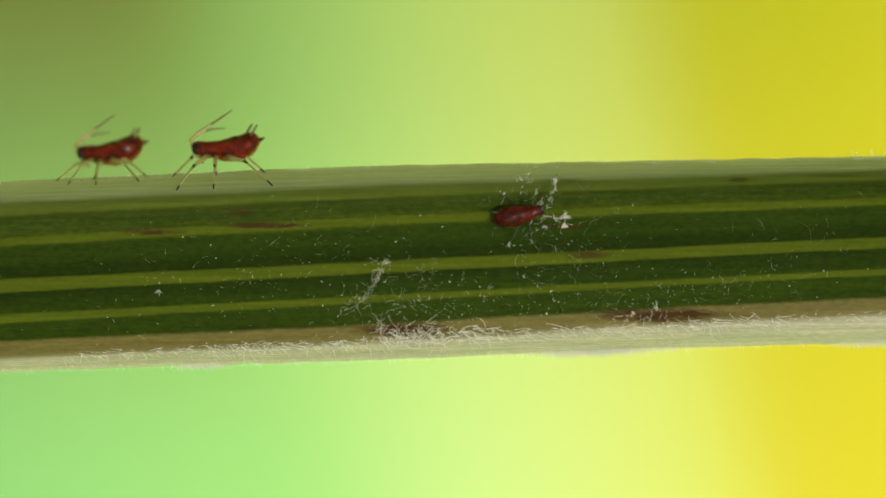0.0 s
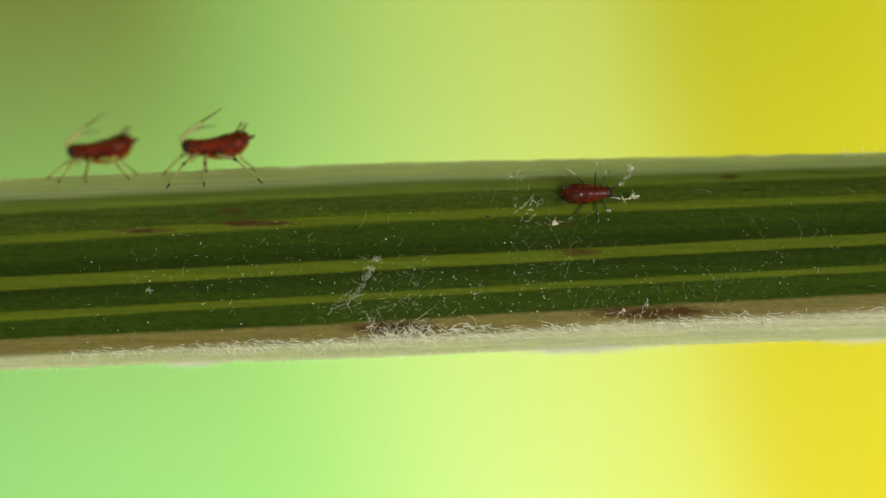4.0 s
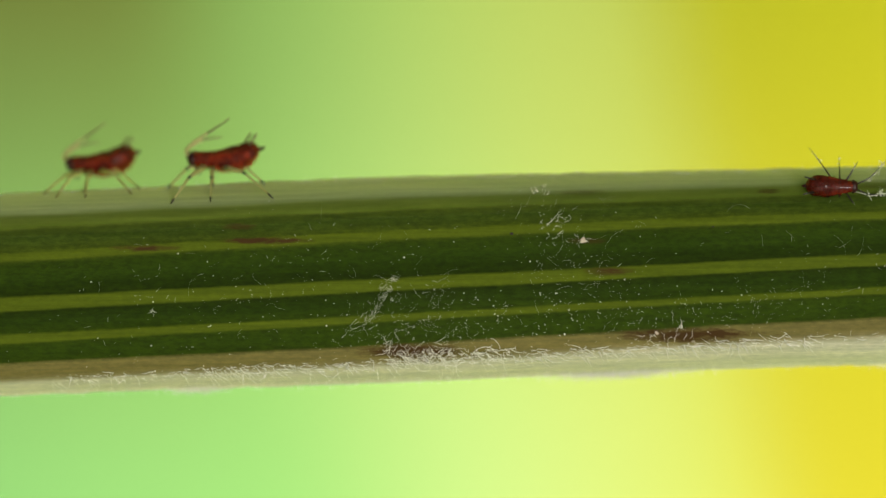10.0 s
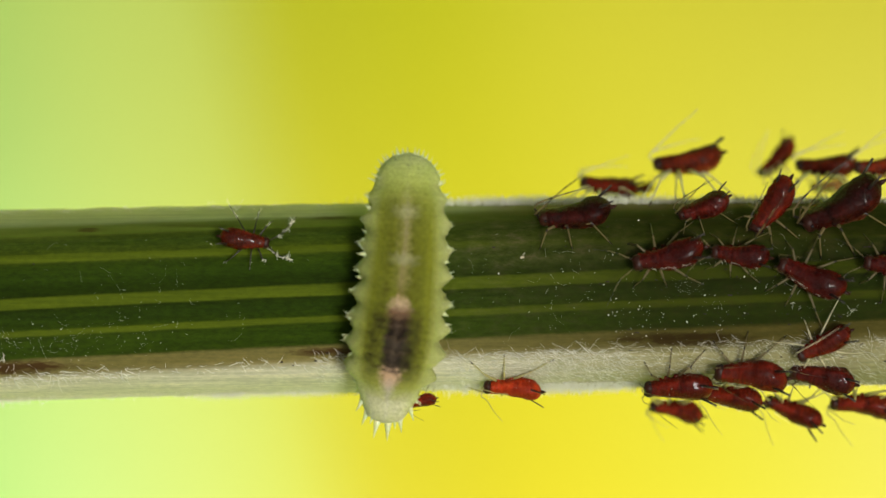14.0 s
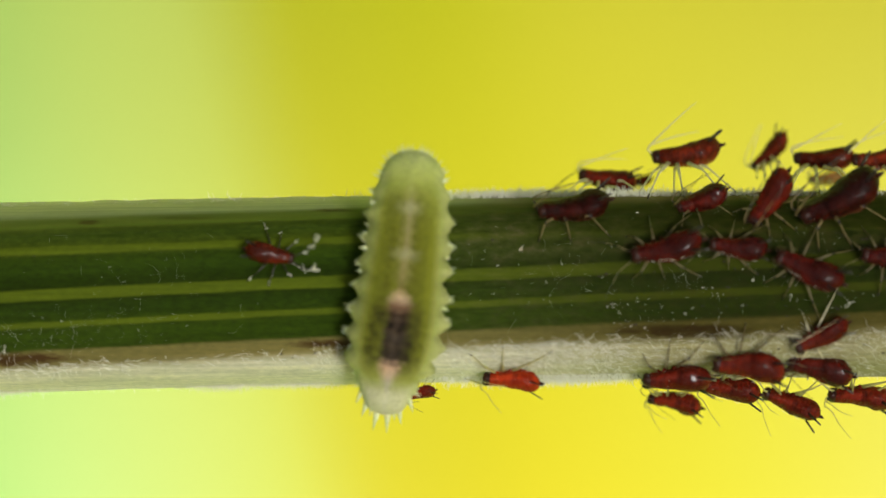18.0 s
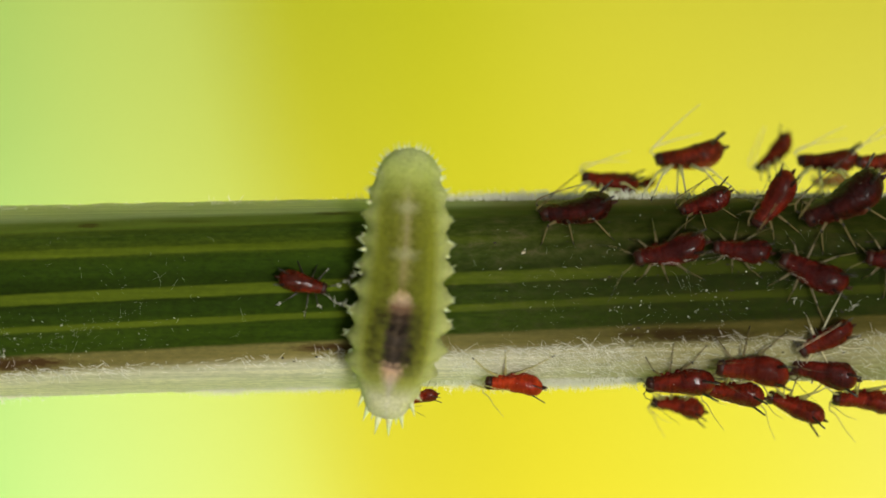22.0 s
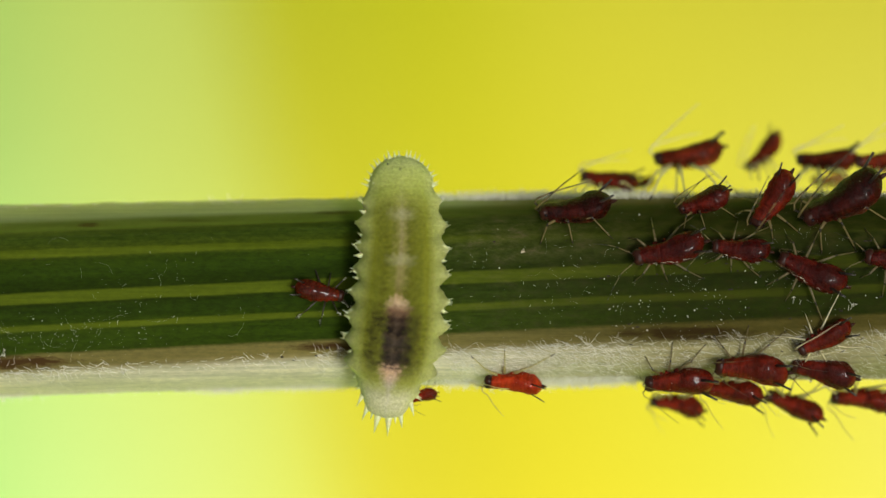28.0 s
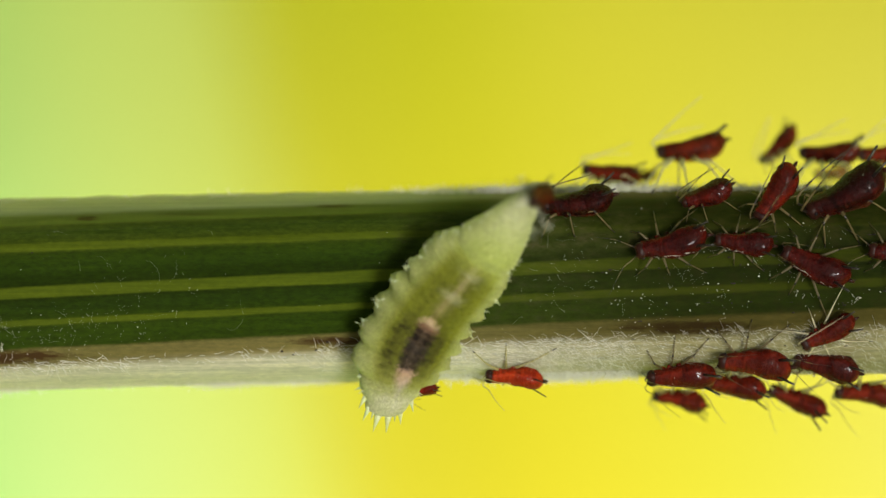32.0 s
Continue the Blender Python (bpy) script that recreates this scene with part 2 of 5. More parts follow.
def leaf_material():
    m, nt, b = base_material("leaf_skin")
    at = nt.nodes.new("ShaderNodeAttribute")
    at.attribute_name = "across"
    long_n = noise_node(nt, 1.0, coords(nt, 180.0, 7000.0, 7000.0), 5.0, 0.7)
    mid_n = noise_node(nt, 1.0, coords(nt, 500.0, 3000.0, 3000.0), 3.0)
    fine_n = noise_node(nt, 9.0, coords(nt, 420.0, 1000.0, 1000.0), 5.0, 0.75)
    v = math_node(nt, "ADD", at.outputs["Fac"], math_node(nt, "MULTIPLY", math_node(nt, "SUBTRACT", mid_n, 0.5), 0.028))
    v = math_node(nt, "ADD", math_node(nt, "MULTIPLY", v, 0.5), 0.5)
    dark, deep, rib, olive = (0.0225, 0.042, 0.0018), (0.0140, 0.0265, 0.0012), (0.074, 0.102, 0.005), (0.118, 0.162, 0.018)
    felt, tan, grey = (0.69, 0.685, 0.48), (0.150, 0.130, 0.036), (0.455, 0.49, 0.27)

    def s(q):
        return 0.5 + 0.5 * q
    stops = [(s(-1.0), (0.82, 0.82, 0.62)), (s(-0.95), felt), (s(-0.80), (0.54, 0.52, 0.35)), (s(-0.745), (0.20, 0.175, 0.065)), (s(-0.70), tan), (s(-0.61), tan), (s(-0.57), dark), (s(-0.46), (0.025, 0.048, 0.002)),
             (s(-0.378), dark), (s(-0.360), rib), (s(-0.312), rib), (s(-0.292), dark), (s(-0.18), (0.018, 0.036, 0.002)), (s(-0.072), deep), (s(-0.052), rib), (s(0.045), rib), (s(0.070), deep),
             (s(0.15), (0.014, 0.028, 0.001)), (s(0.25), (0.021, 0.042, 0.002)), (s(0.38), dark), (s(0.402), (0.034, 0.054, 0.003)), (s(0.422), rib), (s(0.478), rib), (s(0.50), (0.040, 0.060, 0.004)), (s(0.60), (0.036, 0.060, 0.006)),
             (s(0.67), (0.046, 0.068, 0.007)), (s(0.70), olive), (s(0.80), (0.145, 0.188, 0.034)), (s(0.855), grey), (s(0.93), (0.59, 0.605, 0.34)), (s(1.0), (0.74, 0.74, 0.48))]
    r = ramp_node(nt, stops)
    nt.links.new(v, r.inputs[0])
    col = r.outputs[0]
    streak = ramp_node(nt, [(0.34, (0.62, 0.66, 0.58)), (0.5, (0.96, 0.96, 0.96)), (0.66, (1.32, 1.28, 1.22))])
    nt.links.new(long_n, streak.inputs[0])
    col = mix_node(nt, 0.5, col, streak.outputs[0], "MULTIPLY")
    speck = ramp_node(nt, [(0.38, (0.58, 0.61, 0.53)), (0.5, (1.04, 1.02, 1.0)), (0.62, (1.55, 1.48, 1.45))])
    nt.links.new(fine_n, speck.inputs[0])
    grain = ramp_node(nt, [(s(-0.62), (0.28, 0.28, 0.28)), (s(-0.56), (0.7, 0.7, 0.7)), (s(0.62), (0.7, 0.7, 0.7)), (s(0.80), (0.3, 0.3, 0.3))])
    nt.links.new(v, grain.inputs[0])
    on_rib = ramp_node(nt, [(s(-0.38), (1, 1, 1)), (s(-0.36), (0.3, 0.3, 0.3)), (s(-0.31), (0.3, 0.3, 0.3)), (s(-0.29), (1, 1, 1)), (s(-0.07), (1, 1, 1)), (s(-0.05), (0.3, 0.3, 0.3)), (s(0.05), (0.3, 0.3, 0.3)), (s(0.07), (1, 1, 1)),
                            (s(0.40), (1, 1, 1)), (s(0.42), (0.3, 0.3, 0.3)), (s(0.48), (0.3, 0.3, 0.3)), (s(0.50), (1, 1, 1)), (s(0.68), (1, 1, 1)), (s(0.70), (0.4, 0.4, 0.4))])
    nt.links.new(v, on_rib.inputs[0])
    col = mix_node(nt, math_node(nt, "MULTIPLY", grain.outputs[0], on_rib.outputs[0]), col, speck.outputs[0], "MULTIPLY")
    # brown feeding scars: centre and half axes in millimetres, strength
    tc = nt.nodes.new("ShaderNodeTexCoord")
    sep = nt.nodes.new("ShaderNodeSeparateXYZ")
    nt.links.new(tc.outputs["Object"], sep.inputs[0])
    wob = math_node(nt, "MULTIPLY", noise_node(nt, 4.0, coords(nt, 500.0, 2000.0, 2000.0), 5.0, 0.75), 3.0)
    total = None
    for px, pz, rx, rz, amt in SCARS:
        ex = math_node(nt, "DIVIDE", math_node(nt, "SUBTRACT", sep.outputs[0], gx(px) * MM), rx * MM)
        ez = math_node(nt, "DIVIDE", math_node(nt, "SUBTRACT", sep.outputs[2], gz(pz) * MM), rz * MM)
        d = math_node(nt, "ADD", math_node(nt, "MULTIPLY", ex, ex), math_node(nt, "MULTIPLY", ez, ez))
        d = math_node(nt, "MULTIPLY", math_node(nt, "SUBTRACT", math_node(nt, "SUBTRACT", 2.45, d), wob), amt, True)
        total = d if total is None else math_node(nt, "MAXIMUM", total, d)
    col = mix_node(nt, total, col, (0.050, 0.025, 0.007))
    # mottled, soiled skin where the colony sits
    blotch = noise_node(nt, 4.5, coords(nt, 480.0, 1000.0, 1000.0), 6.0, 0.75)
    soil = ramp_node(nt, [(0.36, (0.016, 0.022, 0.003)), (0.46, (0.036, 0.048, 0.007)), (0.55, (0.062, 0.068, 0.018)), (0.66, (0.115, 0.095, 0.045))])
    nt.links.new(blotch, soil.inputs[0])
    area = math_node(nt, "DIVIDE", math_node(nt, "SUBTRACT", sep.outputs[0], -0.002), 0.004, True)
    upper = ramp_node(nt, [(s(-0.80), (0, 0, 0)), (s(-0.60), (0.3, 0.3, 0.3)), (s(0.10), (0.3, 0.3, 0.3)), (s(0.22), (0.7, 0.7, 0.7)), (s(0.74), (0.8, 0.8, 0.8)), (s(0.90), (0.25, 0.25, 0.25))])
    nt.links.new(v, upper.inputs[0])
    col = mix_node(nt, math_node(nt, "MULTIPLY", area, upper.outputs[0]), col, soil.outputs[0])
    # darker towards the colony in uneven patches; brown strip along the upper margin
    colony_dark = math_node(nt, "DIVIDE", math_node(nt, "SUBTRACT", sep.outputs[0], 0.0005), 0.006, True)
    colony_dark = math_node(nt, "MULTIPLY", colony_dark, math_node(nt, "ADD", math_node(nt, "MULTIPLY", blotch, 0.9), 0.35), True)
    col = mix_node(nt, colony_dark, col, (0.37, 0.345, 0.165), "MULTIPLY")
    brown_strip = ramp_node(nt, [(s(0.76), (0, 0, 0)), (s(0.84), (0.95, 0.95, 0.95)), (s(0.93), (0.95, 0.95, 0.95)), (s(0.97), (0.1, 0.1, 0.1))])
    nt.links.new(v, brown_strip.inputs[0])
    reach = math_node(nt, "DIVIDE", math_node(nt, "SUBTRACT", sep.outputs[0], 0.0005), 0.003, True)
    col = mix_node(nt, math_node(nt, "MULTIPLY", math_node(nt, "MULTIPLY", brown_strip.outputs[0], reach), math_node(nt, "MULTIPLY", math_node(nt, "SUBTRACT", blotch, 0.3), 3.5, True)), col, (0.20, 0.125, 0.075))
    nt.links.new(col, b.inputs["Base Color"])
    b.inputs["Roughness"].default_value = 0.62
    b.inputs["Specular IOR Level"].default_value = 0.03
    h = math_node(nt, "ADD", math_node(nt, "MULTIPLY", long_n, 0.7), math_node(nt, "MULTIPLY", fine_n, 0.5))
    bump_to(nt, b, h, 0.7, 0.00005)
    # the thin margins let the light of the meadow through
    thin = ramp_node(nt, [(s(-0.9), (0.15, 0.15, 0.15)), (s(-0.7), (0.06, 0.06, 0.06)), (s(0.6), (0.06, 0.06, 0.06)), (s(0.85), (0.45, 0.45, 0.45))])
    nt.links.new(v, thin.inputs[0])
    tr = nt.nodes.new("ShaderNodeBsdfTranslucent")
    bright = mix_node(nt, 0.5, col, (0.95, 0.95, 0.6))
    nt.links.new(bright, tr.inputs["Color"])
    mx = nt.nodes.new("ShaderNodeMixShader")
    nt.links.new(thin.outputs[0], mx.inputs[0])
    nt.links.new(b.outputs[0], mx.inputs[1])
    nt.links.new(tr.outputs[0], mx.inputs[2])
    nt.links.new(mx.outputs[0], nt.nodes["Material Output"].inputs["Surface"])
    return m


SCARS = [(-700, 484, 1.35, 0.10, 1.3), (-900, 497, 1.1, 0.09, 1.0), (-745, 460, 0.5, 0.10, 0.9), (-117, 536, 0.8, 0.12, 0.89), (157, 400, 0.35, 0.08, 1.16),
         (-153, 484, 0.6, 0.10, 0.63), (-452, 671, 1.7, 0.24, 1.20), (15, 644, 2.2, 0.22, 1.35), (-163, 402, 0.8, 0.10, 0.63), (890, 351, 1.0, 0.10, 1.16),
         (590, 616, 1.4, 0.16, 1.02), (1210, 592, 2.4, 0.26, 1.1), (590, 378, 0.7, 0.06, 0.89), (1150, 372, 1.6, 0.12, 0.51), (330, 392, 1.0, 0.05, 0.51)]

leaf_skin = leaf_material()
leaf = thing("grass_leaf", Matrix.Identity(4), "long green grass leaf with yellow ribs and pale felted margins", "leaf")


def leaf_strip(name, v0, v1, nv, label=""):
    """A lengthwise strip of the leaf, front and back, with thickness."""
    xs = [-52.0 + 0.25 * i for i in range(321)]
    verts, across = [], []
    for x in xs:
        zm, zh = leaf_mid(x), leaf_half(x)
        for back in (0, 1):
            for j in range(nv + 1):
                w = v0 + (v1 - v0) * j / nv
                v = blade(x, w)
                ruffle = 0.0
                if abs(v) > 0.93:
                    ruffle = (abs(v) - 0.93) / 0.07 * 0.035 * (noise.noise((x * 1.3, v, 5.0)) + 0.6 * noise.noise((x * 4.1, v, 9.0)))
                y = leaf_depth(v) - ridge(w) + 0.03 * noise.noise((x * 0.8, v * 6, 1.0)) + (0.28 * (1 - 0.75 * abs(v) ** 6) if back else 0.0)
                verts.append((x, y, zm + v * zh + ruffle))
                across.append(w)
    n = nv + 1
    faces = []
    for i in range(len(xs) - 1):
        a, b = i * 2 * n, (i + 1) * 2 * n
        for j in range(nv):
            faces.append((a + j, b + j, b + j + 1, a + j + 1))
            faces.append((a + n + j, a + n + j + 1, b + n + j + 1, b + n + j))
        if v0 == -1.0:
            faces.append((a, a + n, b + n, b))
        if v1 == 1.0:
            faces.append((a + nv, b + nv, b + n + nv, a + n + nv))
    return mesh_ob(name, verts, faces, leaf_skin, leaf, label, attrs={"across": across})


leaf_strip("margin", -1.0, -0.76, 16, "pale felted lower margin")
leaf_strip("band", -0.76, -0.58, 8, "thin olive brown band")
leaf_strip("band", -0.58, -0.37, 10, "dark green band")
leaf_strip("rib", -0.37, -0.30, 6, "yellow-green raised rib")
leaf_strip("band", -0.30, -0.06, 10, "dark green band")
leaf_strip("rib", -0.06, 0.06, 6, "yellow-green raised rib")
leaf_strip("band", 0.06, 0.41, 14, "dark green band")
leaf_strip("rib", 0.41, 0.49, 6, "yellow-green raised rib")
leaf_strip("band", 0.49, 0.69, 8, "dark green band")
leaf_strip("rib", 0.69, 0.84, 8, "broad olive rib")
leaf_strip("margin", 0.84, 1.0, 14, "pale grey upper margin")

# ---- hairs, wax threads and dust on the leaf ----
hair_mat = plain("white_hair", (0.97, 0.95, 0.80), 0.35, 0.05, 20.0, spec=0.8)
dust_mat = plain("wax_dust", (0.98, 0.94, 0.74), 0.5, 0.05, 20.0, spec=0.7)
thread_mat = plain("wax_thread", (0.96, 0.92, 0.68), 0.35, 0.15, 20.0, spec=0.8)
soil_mat = plain("dark_crumb", (0.03, 0.02, 0.015), 0.8, 0.3, 20.0)


def translucent(mat, rgb, amount):
    """Thin horn that lets light through."""
    nt = mat.node_tree
    tr = nt.nodes.new("ShaderNodeBsdfTranslucent")
    tr.inputs["Color"].default_value = (*rgb, 1)
    mx = nt.nodes.new("ShaderNodeMixShader")
    mx.inputs[0].default_value = amount
    nt.links.new(nt.nodes["Principled BSDF"].outputs[0], mx.inputs[1])
    nt.links.new(tr.outputs[0], mx.inputs[2])
    nt.links.new(mx.outputs[0], nt.nodes["Material Output"].inputs["Surface"])


translucent(hair_mat, (1.0, 0.98, 0.88), 0.12)
rng = random.Random(7)


def surface(x, v, lift=0.0, w=None):
    """A point on the leaf: by its place on the blade v, or by its place across the material w."""
    v = v if w is None else blade(x, w)
    return Vector((x, leaf_depth(v) - lift, leaf_mid(x) + v * leaf_half(x)))


def fibre(p, ln, angle, lift, rad, curl, out):
    """One fibre lying at an angle in the leaf's plane and rising from it."""
    d = Vector((math.cos(angle), -lift, math.sin(angle))).normalized()
    bend = Vector((rng.uniform(-0.5, 0.5), rng.uniform(-0.3, 0.3), rng.uniform(-0.4, 0.4)))
    turn, ph, c = rng.uniform(2.0, 6.0), rng.uniform(0, 6.3), curl * ln
    pts = [p + d * ln * k / 5 + bend * ln * (k / 5) ** 2 * 0.5 + Vector((math.cos(turn * k / 5 + ph) - math.cos(ph), 0, math.sin(turn * k / 5 + ph) - math.sin(ph))) * c for k in range(6)]
    tube(pts, [rad, rad, rad * 0.9, rad * 0.8, rad * 0.6, rad * 0.35], 3, *out)


def fringe(rows, label):
    """Hairs rooted where the felt begins, combed up to one side and down to the other."""
    out = ([], [], [])
    for x0, x1, w0, w1, count, l0, l1, rad, curl in rows:
        for _ in range(count):
            x, w = rng.uniform(x0, x1), rng.uniform(w0, w1)
            if w1 - w0 < 0.2 and noise.noise((x * 2.3, 0.0, 4.0)) < rng.uniform(-0.7, 0.5):
                continue                                              # hairs stand in uneven tufts
            angle = rng.gauss(2.45 if x < 0 else 2.75, 0.55) if rng.random() < 0.46 else rng.gauss(-0.40, 0.55)
            fibre(surface(x, 0, 0.012, w), rng.uniform(l0, l1), angle, rng.uniform(0.05, 0.35), rad * rng.uniform(0.7, 1.2), curl * rng.random(), out)
    tagged(mesh_ob("fringe_hair", out[0], out[1], hair_mat, leaf, label), kind="stuff")


fringe([(-29.5, -25.2, -0.82, -0.73, 200, 0.12, 0.36, 0.0075, 0.10), (-25.2, -20.2, -0.83, -0.72, 400, 0.14, 0.46, 0.0084, 0.12), (-20.2, -17.0, -0.82, -0.68, 420, 0.12, 0.44, 0.0084, 0.25),
        (-17.0, -15.3, -0.82, -0.73, 100, 0.10, 0.40, 0.0076, 0.15), (-15.3, -8.9, -0.82, -0.73, 420, 0.12, 0.42, 0.0076, 0.12), (-8.9, -3.0, -0.82, -0.73, 120, 0.10, 0.36, 0.0056, 0.15),
        (-3.6, -1.2, -0.92, -0.70, 200, 0.12, 0.40, 0.0052, 0.2), (0.2, 5.2, -0.97, -0.755, 900, 0.16, 0.50, 0.0042, 0.15), (5.0, 13.0, -0.98, -0.75, 800, 0.12, 0.42, 0.0036, 0.15)], "fine white hairs along the lower margin")


def edge_down(rows, label):
    """Fine down that stands out from the two edges."""
    out = ([], [], [])
    for x0, x1, v0, v1, count, l0, l1, rad, spread in rows:
        for _ in range(count):
            v = rng.uniform(v0, v1)
            x = rng.uniform(x0, x1) if x1 - x0 > 8 else rng.gauss((x0 + x1) / 2, (x1 - x0) * 0.3)
            fibre(surface(x, v, 0.01), rng.uniform(l0, l1), rng.gauss(math.pi / 2 if v > 0 else -math.pi / 2, spread), rng.uniform(-0.2, 0.5), rad, 0.1 * rng.random(), out)
    tagged(mesh_ob("edge_down", out[0], out[1], hair_mat, leaf, label), kind="stuff")


edge_down([(-32.0, 13.0, -1.0, -0.95, 1500, 0.04, 0.16, 0.0045, 1.0), (-32.0, 13.0, 0.95, 1.0, 900, 0.03, 0.11, 0.0045, 0.9), (-0.2, 6.6, 0.95, 1.0, 1700, 0.08, 0.24, 0.0080, 0.4), (6.6, 13.0, 0.95, 1.0, 900, 0.06, 0.20, 0.0075, 0.5),
           (-15.5, -12.6, -1.0, -0.985, 1000, 0.08, 0.26, 0.0055, 1.0), (-26.3, -24.9, -1.0, -0.98, 300, 0.06, 0.22, 0.0055, 1.0), (-7.0, -5.4, -1.0, -0.98, 350, 0.06, 0.22, 0.0055, 1.0),
           (-5.2, -2.8, -1.0, -0.98, 400, 0.06, 0.20, 0.0055, 1.0), (0.5, 6.0, -1.0, -0.93, 1500, 0.08, 0.28, 0.0085, 0.7)], "fine pale down on both edges")

# loose wax threads: middle and spread (x, w), count, longest
out = ([], [], [])
for x, w, sx, sw, count, most in ((-19.7, -0.25, 1.2, 0.24, 110, 0.26), (-19.3, -0.50, 1.3, 0.12, 110, 0.20), (-16.0, 0.60, 0.55, 0.16, 45, 0.34), (-15.0, 0.05, 0.9, 0.25, 90, 0.20), (-13.0, -0.45, 2.4, 0.12, 140, 0.14),
                                  (-23.5, 0.2, 2.2, 0.25, 70, 0.20), (-26.5, -0.3, 2.5, 0.25, 50, 0.20), (-8.3, 0.0, 1.5, 0.3, 40, 0.22), (3.3, -0.2, 2.0, 0.4, 60, 0.18), (8.5, 0.0, 2.6, 0.45, 45, 0.22)):
    for _ in range(count):
        px, pw = rng.gauss(x, sx), max(-0.78, min(0.92, rng.gauss(w, sw)))
        fibre(surface(px, 0, 0.012, pw), 0.05 + (most - 0.05) * rng.random() ** 2, rng.uniform(0, 6.3), rng.uniform(0.0, 0.4), rng.uniform(0.0010, 0.0026), rng.uniform(0.02, 0.16), out)
for x, w, sx, sw, count in ((-19.4, -0.1, 1.4, 0.35, 34), (-15.2, 0.3, 1.0, 0.35, 34), (-24.0, 0.1, 2.5, 0.35, 22), (-12.5, -0.4, 2.2, 0.2, 22), (-8.5, 0.1, 1.6, 0.35, 15), (3.0, 0.0, 1.8, 0.4, 16), (8.5, 0.1, 2.4, 0.4, 28)):
    for _ in range(count):                                            # long thin arcs
        px, pw = rng.gauss(x, sx), max(-0.78, min(0.92, rng.gauss(w, sw)))
        fibre(surface(px, 0, 0.02, pw), rng.uniform(0.2, 0.6), rng.uniform(0, 6.3), rng.uniform(0.0, 0.15), rng.uniform(0.0006, 0.0012), rng.uniform(0.1, 0.35), out)
tagged(mesh_ob("wax_thread", out[0], out[1], thread_mat, leaf, "loose white wax threads on the green bands"), kind="stuff")

# knotted tufts of wax wool
tv, tf, ti = [], [], []
for cx, cz, n, spread in ((-160, 484, 6, 0.09), (-420, 675, 60, 0.34), (-480, 668, 40, 0.30), (-230, 400, 14, 0.16), (-210, 455, 16, 0.20), (-35, 652, 10, 0.16),
                          (1415, 525, 6, 0.12), (10, 640, 10, 0.2), (1510, 545, 6, 0.12), (390, 350, 18, 0.25), (925, 448, 3, 0.06), (-890, 603, 7, 0.03)):
    for _ in range(n):
        x, z = gx(cx) + rng.gauss(0, spread), gz(cz) + rng.gauss(0, spread * 0.6)
        v = (z - leaf_mid(x)) / leaf_half(x)
        p = surface(x, max(-0.98, min(0.98, v)), 0.01)
        a = rng.uniform(0, 6.3)
        pts = [p]
        for k in range(4):
            a += rng.uniform(-0.9, 0.9)
            pts.append(pts[-1] + Vector((math.cos(a), rng.uniform(-0.35, 0.2), math.sin(a))) * rng.uniform(0.04, 0.12) * min(1.0, 0.25 + 2.5 * spread))
        tube(pts, [0.0044] * 5, 3, tv, tf, ti)
tagged(mesh_ob("wax_tuft", tv, tf, dust_mat, leaf, "knotted white wax tufts"), kind="stuff")

lv_, lf_ = [], []
for px, pz, n, r0 in ((-160, 484, 5, 0.060), (925, 448, 3, 0.035), (-35, 640, 4, 0.040)):
    for _ in range(n):
        x, z = gx(px) + rng.gauss(0, r0), gz(pz) + rng.gauss(0, r0 * 0.6)
        blob((x, leaf_y(x, z) - r0 * 0.3, z), r0 * rng.uniform(0.6, 1.1), 7, 5, (rng.uniform(0.9, 1.5), 0.6, rng.uniform(0.6, 1.0)), lv_, lf_)
lump_mat = plain("wax_lump", (0.55, 0.46, 0.32), 0.7, 0.4, 12.0)
tagged(mesh_ob("wax_lump", lv_, lf_, lump_mat, leaf, "matted beige lumps of old wax"), kind="stuff")

# a feathery streak of wax across two bands
sv0, sf0, si0 = [], [], []
for k in range(75):
    f = rng.random() ** 0.8
    x, z = gx(-560 + 85 * f + 9 * math.sin(f * 4)) + rng.gauss(0, 0.08), gz(642 - 95 * f) + rng.gauss(0, 0.05)
    p = surface(x, (z - leaf_mid(x)) / leaf_half(x), 0.01)
    a = rng.gauss(0.8, 0.6) + (math.pi if rng.random() < 0.3 else 0.0)
    pts = [p]
    for _ in range(4):
        a += rng.uniform(-1.0, 1.0)
        pts.append(pts[-1] + Vector((math.cos(a), rng.uniform(-0.3, 0.15), math.sin(a))) * rng.uniform(0.02, 0.07))
    tube(pts, [0.0024, 0.0024, 0.0022, 0.0020, 0.0016], 3, sv0, sf0, si0)
tagged(mesh_ob("wax_streak", sv0, sf0, dust_mat, leaf, "feathery streak of white wax"), kind="stuff")

# dust: tiny flakes
dv, df = [], []
